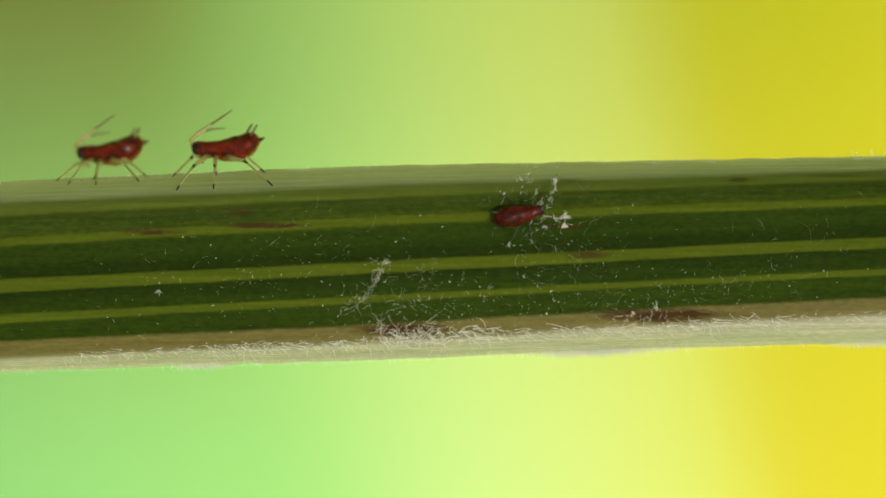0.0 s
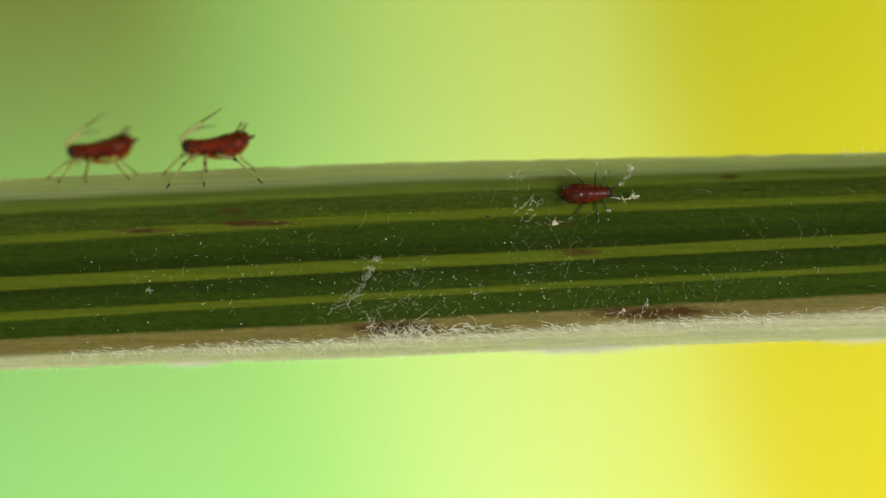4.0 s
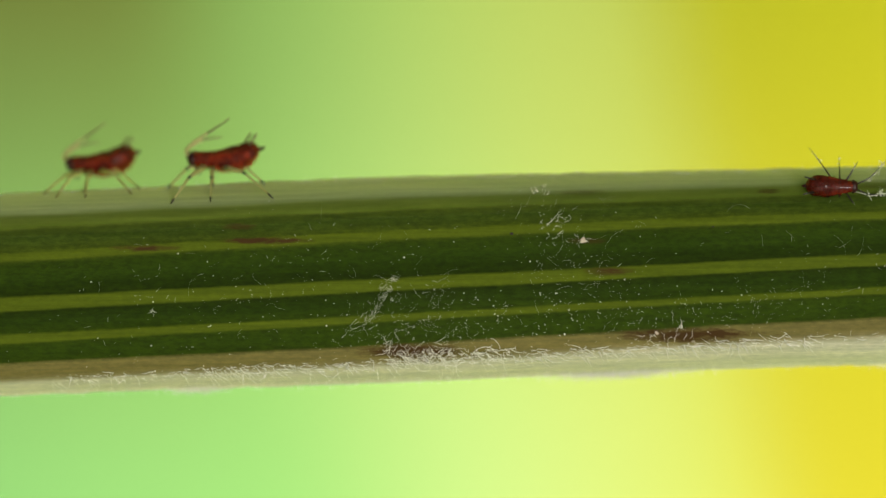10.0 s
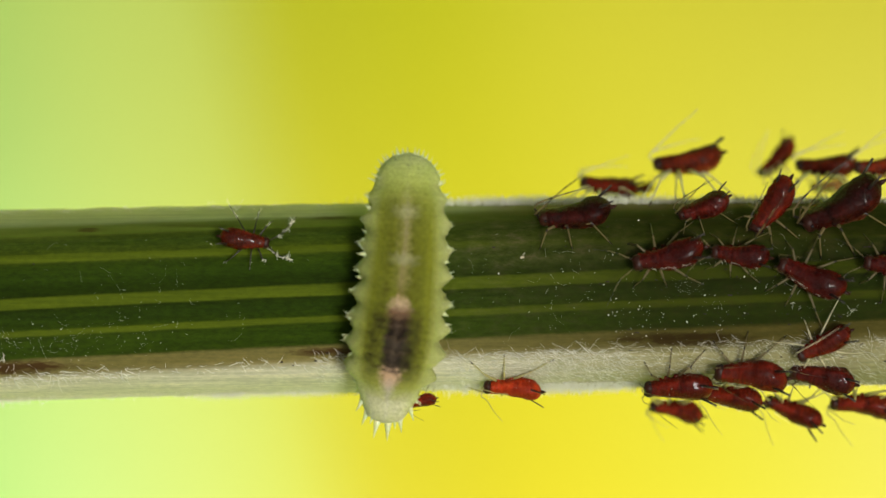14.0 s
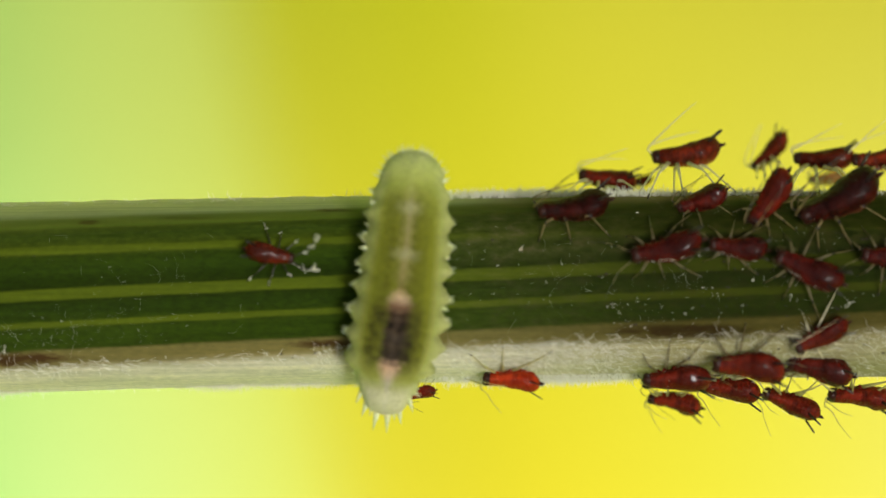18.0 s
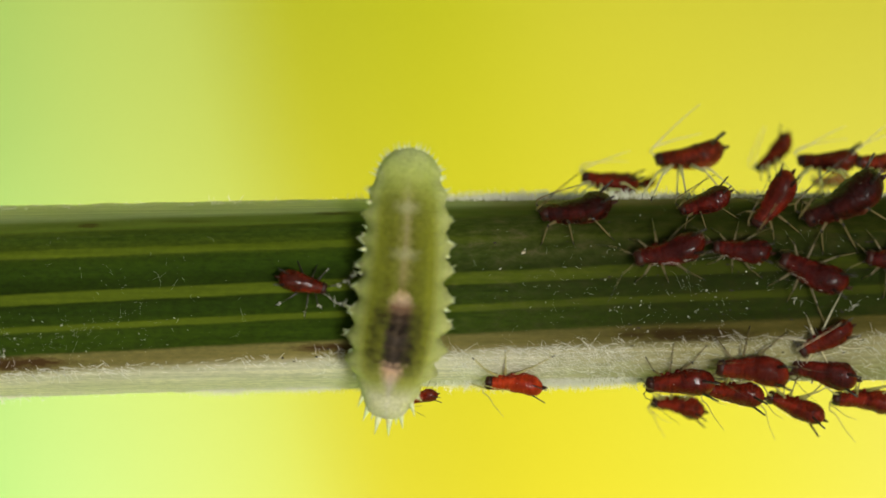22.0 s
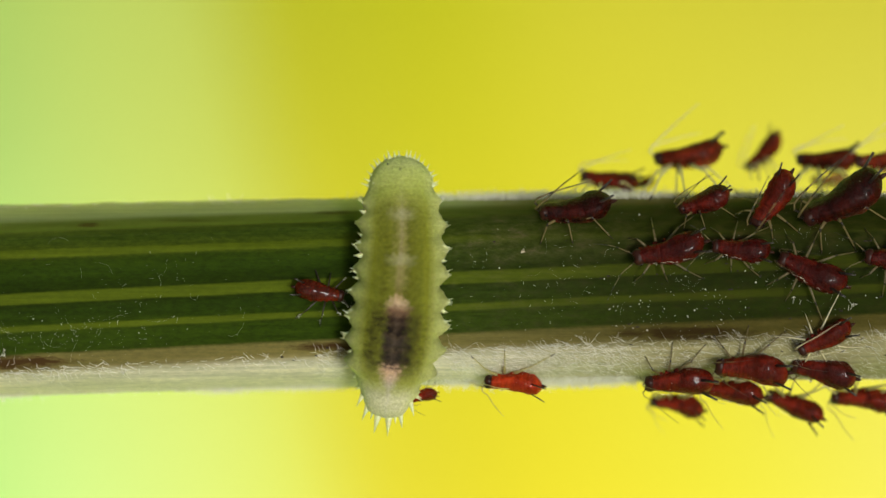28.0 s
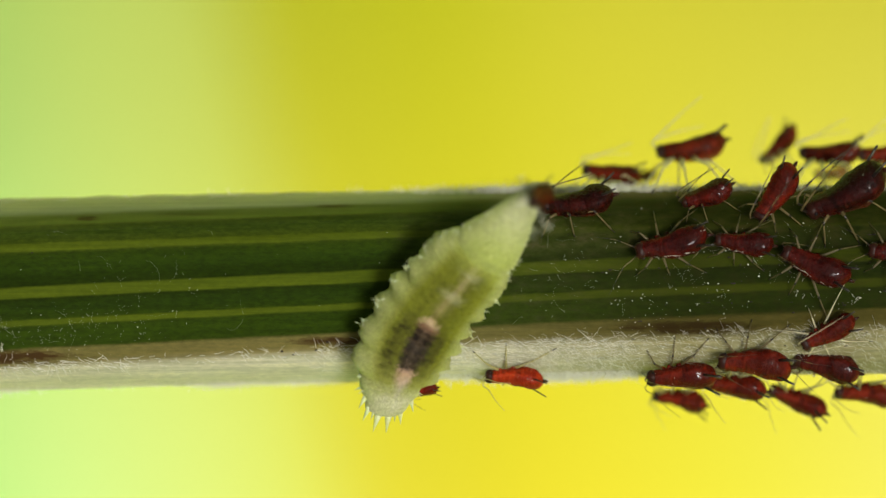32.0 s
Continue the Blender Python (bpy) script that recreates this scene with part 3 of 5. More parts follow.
# middle and spread (x, w), count; in the colony it lies in small heaps
heaps = [(rng.gauss(8.6, 2.3), rng.gauss(0.0, 0.40), 0.16, 0.05, rng.randrange(8, 26)) for _ in range(26)]
for x, w, sx, sw, count in heaps + [(-19.5, -0.42, 1.3, 0.16, 420), (-14.0, -0.38, 2.6, 0.18, 560), (-15.5, 0.15, 1.3, 0.3, 260), (-24.0, 0.15, 3.0, 0.3, 260), (-27.0, -0.35, 2.5, 0.2, 140),
                            (-11.0, -0.45, 1.6, 0.10, 150), (8.6, 0.05, 2.4, 0.42, 260), (6.2, -0.55, 0.8, 0.14, 160), (3.5, -0.1, 2.2, 0.4, 110), (-6.0, -0.1, 3.0, 0.4, 60)]:
    for _ in range(int(count * 0.65)):
        x_, w_ = rng.gauss(x, sx), max(-0.9, min(0.9, rng.gauss(w, sw)))
        p = surface(x_, 0, 0.006, w_)
        r = 0.0045 + 0.018 * rng.random() ** 6
        s = len(dv)
        turn = rng.uniform(0, 6.28)
        for k in range(4):
            a = turn + k * 1.571 + rng.uniform(-0.4, 0.4)
            dv.append(p + Vector((math.cos(a) * r * rng.uniform(0.6, 1.3), -r * rng.uniform(0.3, 0.6), math.sin(a) * r * rng.uniform(0.6, 1.3))))
        dv.append(p + Vector((0, 0.01, 0)))
        df.extend([(s, s + 1, s + 4), (s + 1, s + 2, s + 4), (s + 2, s + 3, s + 4), (s + 3, s, s + 4), (s, s + 1, s + 2, s + 3)])
tagged(mesh_ob("wax_dust", dv, df, dust_mat, leaf, "scattered white wax dust", smooth=False), kind="stuff")
dv, df = [], []
for px, pz, r in ((-281, 472, 0.05), (-426, 687, 0.06), (60, 460, 0.03), (560, 632, 0.04), (640, 622, 0.035), (520, 640, 0.03), (500, 634, 0.04), (580, 618, 0.04)):
    x, z = gx(px), gz(pz)
    blob((x, leaf_y(x, z) - r * 0.5, z), r, 6, 4, (1, 0.8, 0.9), dv, df)
for _ in range(320):
    x, v = gx(rng.gauss(1330, 170)), rng.gauss(0.15, 0.35)
    if -0.75 < v < 0.9:
        z = leaf_mid(x) + v * leaf_half(x)
        r = 0.008 + 0.030 * rng.random() ** 3
        blob((x, leaf_y(x, z) - r * 0.4, z), r, 5, 4, (rng.uniform(0.8, 2.4), 0.7, rng.uniform(0.5, 1.0)), dv, df)
tagged(mesh_ob("crumb", dv, df, soil_mat, leaf, "small dark crumbs"), kind="stuff")

# ---- aphids ----


def aphid_body_material(name, dark, bright, amount, rough=0.24):
    m, nt, b = base_material(name)
    v = coords(nt)
    n1 = noise_node(nt, 3.0, v, 4.0, 0.65)
    n2 = noise_node(nt, 16.0, v, 3.0, 0.6)
    ridged = noise_node(nt, 4.0, coords(nt, 2600.0, 700.0, 700.0), 3.0, 0.6)
    r = ramp_node(nt, [(0.5 - amount, dark), (0.5, tuple((p + q) / 2.3 for p, q in zip(dark, bright))), (0.5 + amount, bright)])
    nt.links.new(math_node(nt, "ADD", math_node(nt, "MULTIPLY", n1, 0.7), math_node(nt, "MULTIPLY", ridged, 0.3)), r.inputs[0])
    oi = nt.nodes.new("ShaderNodeObjectInfo")
    hv = nt.nodes.new("ShaderNodeHueSaturation")
    nt.links.new(math_node(nt, "ADD", math_node(nt, "MULTIPLY", oi.outputs["Random"], 0.5), 0.75), hv.inputs["Value"])
    nt.links.new(r.outputs[0], hv.inputs["Color"])
    # sparse pale flecks
    fl = ramp_node(nt, [(0.74, (0, 0, 0)), (0.80, (0.5, 0.5, 0.5))])
    nt.links.new(noise_node(nt, 11.0, v, 2.0), fl.inputs[0])
    col = mix_node(nt, fl.outputs[0], hv.outputs[0], (0.45, 0.36, 0.30))
    # the plates of the back are browner than the flanks
    sep = nt.nodes.new("ShaderNodeSeparateXYZ")
    nt.links.new(v, sep.inputs[0])
    plate = math_node(nt, "MULTIPLY", math_node(nt, "SUBTRACT", math_node(nt, "ADD", sep.outputs[2], math_node(nt, "MULTIPLY", n1, 0.25)), 0.22), 4.0, True)
    col = mix_node(nt, math_node(nt, "MULTIPLY", plate, 0.78), col, tuple((p * 0.8 + q * 0.12) for p, q in zip(dark, bright)))
    # thin amber skin between the legs
    belly = math_node(nt, "MULTIPLY", math_node(nt, "SUBTRACT", -0.17, sep.outputs[2]), 5.0, True)
    col = mix_node(nt, math_node(nt, "MULTIPLY", belly, 0.55), col, tuple(0.10 * g + 0.9 * q for g, q in zip((1.0, 0.45, 0.15), bright)))
    nt.links.new(col, b.inputs["Base Color"])
    rr = ramp_node(nt, [(0.35, (rough * 0.7,) * 3), (0.7, (min(1.0, rough * 2.2),) * 3)])
    nt.links.new(n2, rr.inputs[0])
    nt.links.new(rr.outputs[0], b.inputs["Roughness"])
    b.inputs["Specular IOR Level"].default_value = 0.05
    b.inputs["Coat Weight"].default_value = 0.13
    b.inputs["Coat Roughness"].default_value = 0.05
    b.inputs["Subsurface Weight"].default_value = 0.35
    b.inputs["Subsurface Radius"].default_value = (1.0, 0.12, 0.06)
    b.inputs["Subsurface Scale"].default_value = 0.0004
    h = math_node(nt, "ADD", math_node(nt, "MULTIPLY", ridged, 0.35), math_node(nt, "MULTIPLY", n2, 0.5))
    bump_to(nt, b, math_node(nt, "ADD", h, math_node(nt, "MULTIPLY", noise_node(nt, 5.0, v, 3.0, 0.6), 0.9)), 0.9, 0.00009)
    return m


skin_dark = aphid_body_material("aphid_maroon", (0.014, 0.003, 0.002), (0.115, 0.010, 0.004), 0.13)
skin_black = aphid_body_material("aphid_blackish_red", (0.008, 0.003, 0.002), (0.070, 0.008, 0.004), 0.13)
skin_red = aphid_body_material("aphid_red", (0.030, 0.004, 0.002), (0.19, 0.017, 0.005), 0.13)
skin_edge = aphid_body_material("aphid_brick_red", (0.032, 0.006, 0.002), (0.21, 0.022, 0.005), 0.13)
skin_walker = aphid_body_material("aphid_brown_red", (0.030, 0.006, 0.002), (0.16, 0.018, 0.004), 0.13)
skin_bright = aphid_body_material("aphid_scarlet", (0.16, 0.012, 0.003), (0.46, 0.045, 0.008), 0.13)
skin_amber = aphid_body_material("aphid_amber", (0.30, 0.12, 0.03), (0.55, 0.30, 0.10), 0.20)
skin_head = plain("aphid_head_brown", (0.028, 0.009, 0.005), 0.3, 0.4, 8.0, spec=0.15)
leg_pale = plain("aphid_leg_straw", (0.17, 0.13, 0.05), 0.4, 0.25, 8.0)
leg_cream = plain("aphid_leg_cream", (0.76, 0.71, 0.48), 0.4, 0.25, 8.0)


translucent(leg_pale, (0.60, 0.50, 0.24), 0.3)
translucent(leg_cream, (0.95, 0.90, 0.62), 0.45)
leg_amber = plain("aphid_leg_amber", (0.52, 0.48, 0.20), 0.4, 0.25, 8.0)
translucent(leg_amber, (0.75, 0.70, 0.35), 0.5)
leg_dim = plain("aphid_leg_olive", (0.14, 0.11, 0.045), 0.4, 0.3, 8.0)
translucent(leg_dim, (0.45, 0.36, 0.16), 0.3)
leg_dark = plain("aphid_leg_dark", (0.022, 0.015, 0.010), 0.35, 0.3, 8.0)
horn_mat = plain("aphid_horn_dark", (0.018, 0.013, 0.010), 0.3, 0.3, 8.0)
eye_mat = plain("aphid_eye", (0.008, 0.004, 0.004), 0.15, 0.2, 8.0)

STANDING = ("cream", "amber")                    # long pale legs
LEG = {"straw": leg_pale, "cream": leg_cream, "amber": leg_amber, "olive": leg_dim, "dark": leg_dark}
# half width, height of the back and of the belly along an aphid, head towards +x
BODY = ((-1.00, 0.06, 0.05, 0.05), (-0.97, 0.16, 0.13, 0.12), (-0.90, 0.275, 0.225, 0.21), (-0.78, 0.368, 0.300, 0.30), (-0.62, 0.418, 0.335, 0.350), (-0.42, 0.430, 0.340, 0.370), (-0.20, 0.402, 0.312, 0.355),
        (0.02, 0.355, 0.268, 0.325), (0.18, 0.318, 0.235, 0.300), (0.29, 0.296, 0.218, 0.280), (0.35, 0.284, 0.212, 0.270), (0.43, 0.276, 0.210, 0.262), (0.52, 0.262, 0.204, 0.245),
        (0.58, 0.248, 0.198, 0.230), (0.64, 0.240, 0.192, 0.220), (0.71, 0.224, 0.184, 0.195), (0.75, 0.195, 0.160, 0.165))
GROOVES = (-0.76, -0.62, -0.48, -0.34, -0.20, -0.06, 0.08, 0.35, 0.58)


def aphid_body_mesh(sag, seed, slim):
    """The pear-shaped abdomen and thorax with ring grooves and puckered flanks, in millimetres, head towards +x."""
    xs = [b[0] for b in BODY]
    own = random.Random(seed * 31 + 7)
    bend, plump = own.uniform(-0.16, 0.16), own.uniform(0.93, 1.08)      # each one holds itself differently
    rings = []
    for i in range(52):
        x = -1.0 + 1.75 * (0.5 - 0.5 * math.cos(math.pi * i / 51))
        w, hd, hv = (float(np.interp(x, xs, [b[k] for b in BODY])) for k in (1, 2, 3))
        cut = sum(math.exp(-((x - g) / 0.022) ** 2) for g in GROOVES)
        lift = sag * x * x * 0.35 - 0.03
        ring = []
        for j in range(28):
            a = 2 * math.pi * j / 28
            ca, sa = math.cos(a), math.sin(a)
            flank = abs(ca) ** 3
            n = noise.noise((x * 2.6 + seed * 7.3, ca * 1.1, sa * 1.1)) * 0.13 + noise.noise((x * 6 + seed, ca * 3.0, sa * 3.0)) * 0.075
            k = plump + n - cut * (0.014 + 0.040 * flank) - 0.060 * math.exp(-((abs(ca) - 0.66) / 0.10) ** 2) * (1 if sa > 0 else 0)
            h = (hd if sa > 0 else hv) * 1.05
            cs, ss = abs(ca) ** 0.86 * (1 if ca > 0 else -1), abs(sa) ** (0.80 if sa > 0 else 0.95) * (1 if sa > 0 else -1)   # a flattened back
            ring.append((x, w * k * cs * slim + bend * (x * x - 0.35), lift + h * k * ss * (0.5 + 0.5 * slim)))
        rings.append(ring)
    return loft(rings)


def aphid_head_mesh(lift):
    """A blunt head, square across the front, with a tubercle under each antenna."""
    rings = []
    for x, w, h in ((0.70, 0.16, 0.14), (0.74, 0.215, 0.185), (0.82, 0.225, 0.195), (0.89, 0.210, 0.180), (0.93, 0.175, 0.150), (0.95, 0.11, 0.09)):
        ring = []
        for j in range(20):
            a = 2 * math.pi * j / 20
            ca, sa = math.cos(a), math.sin(a)
            ring.append((x + 0.015 * abs(ca), w * abs(ca) ** 0.7 * (1 if ca > 0 else -1), lift - 0.035 + h * abs(sa) ** 0.8 * (1 if sa > 0 else -1)))
        rings.append(ring)
    verts, faces = loft(rings)
    for sgn in (1, -1):
        blob((0.925, 0.105 * sgn, lift + 0.045), 0.062, 8, 6, (1.0, 0.9, 0.9), verts, faces)
    return verts, faces


HIPS = ((0.50, 0.15, -0.16), (0.30, 0.19, -0.20), (0.05, 0.22, -0.22))
FEET = ((1.05, 0.72, -0.45), (0.25, 1.10, -0.45), (-0.85, 1.12, -0.45))


def aphid(name, head, tail, psi, depth=None, skin=None, sag=0.25, antennae="back", label="", group="aphid colony", legs_out=1.0, seed=0, pale="straw", wax=False, fringe=False, toward=0.0, eye=(0.0, 0.0, 200.0), slim=1.0):
    """One aphid: grid points of its head and tail end, psi turns its back from the lens (0) to the leaf's upper side (90)."""
    r = random.Random(seed * 13 + 5)
    hx, hz, tx, tz = gx(head[0]), gz(head[1]), gx(tail[0]), gz(tail[1])
    d = Vector((hx - tx, 0, hz - tz))
    size = d.length / 1.86
    ax = Vector((d.x, toward * d.length, d.z)).normalized()
    perp = Vector((-d.z, 0, d.x)).normalized()
    if perp.z < 0:
        perp = -perp
    c, s = math.cos(radians(psi)), math.sin(radians(psi))
    up = Vector((0, -1, 0)) * c + perp * s
    up = (up - ax * up.dot(ax)).normalized()
    side = up.cross(ax)
    mid = Vector(((hx + tx) / 2, 0, (hz + tz) / 2))
    ly = leaf_y(mid.x, mid.z)
    mid.y = (ly - (0.62 if abs(psi) < 60 else 0.2) * size) if depth is None else depth
    # grid points are drawn on the focal plane as seen from eye: carry them out to their depth
    mid.x = eye[0] + (mid.x - eye[0]) * (eye[2] + mid.y) / eye[2]
    mid.z = eye[1] + (mid.z - eye[1]) * (eye[2] + mid.y) / eye[2]
    m = Matrix(((ax.x, side.x, up.x, mid.x), (ax.y, side.y, up.y, mid.y), (ax.z, side.z, up.z, mid.z), (0, 0, 0, 1)))
    body_c = Vector((0.05, 0, 0))
    e = thing(name, m, label, "aphid", group)
    inv = m.inverted()

    def sc(p):
        return Vector(p) * size

    verts, faces = aphid_body_mesh(sag, seed, slim)
    lumpy = [sc(Vector(v) + body_c) for v in verts]
    for i in range(3):                                               # bases of the legs
        for sgn in (1, -1):
            blob(sc((HIPS[i][0] + 0.02, HIPS[i][1] * sgn * 1.3 * slim, HIPS[i][2] * 0.85)), r.uniform(0.075, 0.105) * size, 9, 6, (1, 1.1, 0.9), lumpy, faces)
    mesh_ob("body", lumpy, faces, skin, e)
    if group == "aphid colony" and skin is not skin_edge:
        # tiny white blobs for wax specks and for pinpoint glints on the skin
        fv, ff = [], []
        for _ in range(5):
            q = lumpy[r.randrange(28 * 6, 28 * 46)]
            blob(q * 1.01, r.uniform(0.004, 0.009), 5, 4, (r.uniform(0.6, 2.6), 1, 1), fv, ff)
        tagged(mesh_ob("wax_fleck", fv, ff, dust_mat, e, "specks of white wax and modelled glints on the back"), kind="stuff")
    if seed in (12, 13, 14, 17, 18, 19, 21, 22):
        # rim reflection and wax modelled as one white line on the downward flank
        low = 1 if side.z < 0 else -1
        trail = []
        for q in range(11):
            fx = -0.62 + 0.115 * q
            hw = 0.41 - 0.20 * max(0.0, fx + 0.25) ** 1.2
            trail.append(sc((fx + r.uniform(-0.03, 0.03), low * hw * r.uniform(0.80, 0.98), 0.10 + r.uniform(0.0, 0.12))))
        lv0, lf0, li0 = [], [], []
        for q in range(10):
            if r.random() < 0.75:
                rr0 = r.uniform(0.002, 0.006)
                tube([trail[q], trail[q].lerp(trail[q + 1], 0.5) + Vector((0, 0, 0.02)), trail[q + 1]], [rr0, rr0 * 1.3, rr0 * 0.6], 4, lv0, lf0, li0)
        tagged(mesh_ob("wax_thread", lv0, lf0, dust_mat, e, "ragged white line of wax and modelled rim reflection along the lower flank"), kind="stuff")
    if fringe:
        fv, ff = [], []
        for q in range(13):
            fx = -0.75 + 0.105 * q
            blob(sc((fx, (1 if side.z < 0 else -1) * (0.38 - 0.14 * (fx + 0.2) ** 2), 0.14)), 0.026 * size, 6, 4, (0.7, 1.5, 1), fv, ff)
        mesh_ob("flank_fringe", fv, ff, leg_pale, e, "row of pale spots along the flank")
    lift = sag * 0.49 * 0.35
    hv, hf = aphid_head_mesh(lift)
    mesh_ob("head", [sc(v) for v in hv], hf, skin_head, e, "dark brown head")
    for sgn in (1, -1):
        ev, ef = blob((0.80, 0.212 * sgn, lift + 0.0), 0.046, 8, 6)
        mesh_ob("eye", [sc(v) for v in ev], ef, eye_mat, e)
        # horns on the rear of the back
        base = Vector((-0.60 - (0.08 * sgn if pale == "amber" and psi > 60 else 0.0), 0.22 * sgn, sag * 0.36 * 0.35 + 0.20))
        tip = base + (Vector((-0.24, 0.05 * sgn, 0.34)) if pale == "amber" and psi > 60 else Vector((-0.40 - 0.06 * r.random(), 0.10 * sgn, 0.24 + 0.08 * r.random())))
        hv2, hf2, _ = tube([sc(base), sc(base.lerp(tip, 0.55)), sc(tip)], [q * size * (0.65 if skin is skin_bright else 1.0) for q in (0.040, 0.032, 0.026)], 7)
        mesh_ob("cornicle", hv2, hf2, leg_dim if pale == "amber" and psi > 60 else horn_mat, e, "olive cornicle" if pale == "amber" and psi > 60 else "dark cornicle")
        # antenna
        j = r.uniform(-0.08, 0.08)
        a0 = Vector((0.95, 0.105 * sgn, lift + 0.07))
        if pale == "amber" and psi > 60:                              # one raised high, the other bowed over the back
            ctrl = [a0 + Vector(p) for p in (((0, 0, 0), (0.03, 0.04, 0.12), (-0.25, 0.08, 0.36), (-0.72, 0.12, 0.62), (-1.20, 0.18, 0.90)) if sgn > 0 else ((0, 0, 0), (0.03, -0.04, 0.10), (-0.22, -0.08, 0.28), (-0.55, -0.12, 0.38), (-0.95, -0.16, 0.38)))]
        elif antennae == "back":
            k = r.uniform(0.85, 1.12) * (0.62 if pale == "olive" else 0.55 if psi < -40 else 1.0)
            ctrl = [a0, a0 + Vector((0.10, 0.06 * sgn, 0.17)), a0 + Vector((-0.12, 0.13 * sgn, 0.32 + j)), a0 + Vector((-0.75 * k, 0.20 * sgn, 0.50 + j * 2 + 0.25 * (sgn > 0))), a0 + Vector((-1.45 * k, 0.30 * sgn, 0.62 + 3 * j + 0.55 * (sgn > 0)))]
        elif antennae == "down":
            ctrl = [a0, a0 + Vector((0.14, 0.08 * sgn, -0.05)), a0 + Vector((0.10, 0.22 * sgn, -0.2)), a0 + Vector((-0.3, 0.42 * sgn, -0.42 + j)), a0 + Vector((-0.9, 0.55 * sgn, -0.40 + j))]
        else:
            ctrl = [a0, a0 + Vector((0.15, 0.10 * sgn, 0.05)), a0 + Vector((0.45, 0.28 * sgn + j, 0.02)), a0 + Vector((0.95, 0.42 * sgn + j * 3 + (0.48 if sgn > 0 else 0), 0.02))]
        pts = [sc(p) - sc(a0) for p in curve_pts(ctrl, 12)]
        rad = [(0.019 - 0.013 * i / 11) * size * (0.8 if pale == "olive" else 1.0 if seed == 16 else (1.1 if psi < 0 else 2.7) if pale == "amber" else 1.35 if pale == "cream" else 1.6) for i in range(12)]
        mids = [1 if ((i > 9 and pale not in STANDING) or (i > 5 and seed in (1, 2)) or (pale not in STANDING and (i < 1 or i > 6 or i == 4))) else 0 for i in range(11)]
        av, af, ai = tube(pts, rad, 5, mids=mids)
        an = mesh_ob("antenna", av, af, [leg_dark if pale == "dark" else LEG[pale] if pale in STANDING else leg_pale, leg_dim if pale in STANDING else leg_dark], e, mat_ids=ai)
        an.location = sc(a0) * MM
        if wax:
            wv, wf, wi = [], [], []
            wr = random.Random(3 + sgn)
            for q in (3, 6, 8, 9) if sgn > 0 else (4, 6, 9, 10, 11):
                for _ in range(3 if q < 9 else 6):
                    p = pts[q] + Vector([wr.gauss(0, 0.03) for _ in range(3)])
                    tube([p, p + Vector([wr.gauss(0, 0.05) for _ in range(3)]), p + Vector([wr.gauss(0, 0.08) for _ in range(3)])], [0.010, 0.008, 0.004], 4, wv, wf, wi)
            mesh_ob("wax_clump", wv, wf, dust_mat, an, "white wax clinging to the antenna")
    cv, cf, _ = tube([sc((-0.90, 0, sag * 0.3)), sc((-1.02, 0, sag * 0.36)), sc((-1.10, 0, sag * 0.42))], [0.07 * size, 0.05 * size, 0.02 * size], 7)
    mesh_ob("cauda", cv, cf, skin_head, e, "short dark tail")
    rv, rf, _ = tube([sc((0.80, 0, lift - 0.14)), sc((0.72, 0, -0.26)), sc((0.66, 0, -0.40))], [0.05 * size, 0.035 * size, 0.015 * size], 6)
    mesh_ob("rostrum", rv, rf, skin_head, e, "dark rostrum")
    # six legs, each with its origin at the hip
    for i in range(3):
        for sgn in (1, -1):
            hip = sc((HIPS[i][0], HIPS[i][1] * sgn, HIPS[i][2]))
            f = Vector((FEET[i][0] + r.uniform(-0.12, 0.12), FEET[i][1] * sgn * legs_out * r.uniform(0.85, 1.1), FEET[i][2]))
            if pale in STANDING:
                f.x = f.x * 1.25 + (0.15 if i == 0 else -0.15 if i == 2 else 0.0)
            free = sc(f)
            w = m @ free
            lo, hi = leaf_mid(w.x) - 0.96 * leaf_half(w.x), leaf_mid(w.x) + 0.97 * leaf_half(w.x)
            if pale in STANDING and w.y < mid.y and mid.z > lo:
                hi -= 0.40 * size                                     # the near legs step over the edge
            w.z = max(lo, min(hi, w.z))
            w.y = leaf_y(w.x, w.z) - 0.015
            foot = inv @ w
            reach = (foot - hip).length
            if reach > 2.3 * size:
                foot = hip + (foot - hip) * (2.3 * size / reach)
            span = foot - hip
            rise = (0.10, 0.05, 0.42)[i] if psi >= 60 and pale in STANDING else (0.0, 0.15, 0.40)[i] if psi >= 50 else 0.0   # hind knees of standing aphids rise above the back
            out = Vector((0.10 * (1 - i), 0.22 * sgn, 0.42 + rise)) * size * (1.7 if wax else 1.0)
            slack = max(0.25, 1.0 - 0.45 * span.length / size)
            knee = hip + span * 0.42 + out * slack
            ankle = hip + span * 0.90 + out * 0.06
            pts = [Vector((0, 0, 0)), (knee - hip) * 0.5, (knee - hip) * 0.97, knee - hip, (knee - hip).lerp(ankle - hip, 0.12), (knee - hip).lerp(ankle - hip, 0.55), ankle - hip, foot - hip]
            k = size * (0.72 if wax else 0.6 if seed == 16 else (1.0 if psi < 0 else 1.4) if pale == "amber" else 1.12 if pale == "cream" else 0.72 if pale == "olive" else 0.85)
            lv, lf, li = tube(pts, [0.062 * k, 0.046 * k, 0.034 * k, 0.030 * k, 0.024 * k, 0.022 * k, 0.020 * k, 0.014 * k], 6, mids=[0, 0, 0, 0, 0, 0, 1] if pale in STANDING and seed != 2 else [0, 0, 1, 1, 0, 0, 1])
            leg = mesh_ob("leg", lv, lf, [LEG[pale], leg_dim if seed == 1 else leg_dark], e, mat_ids=li)
            leg.location = hip * MM
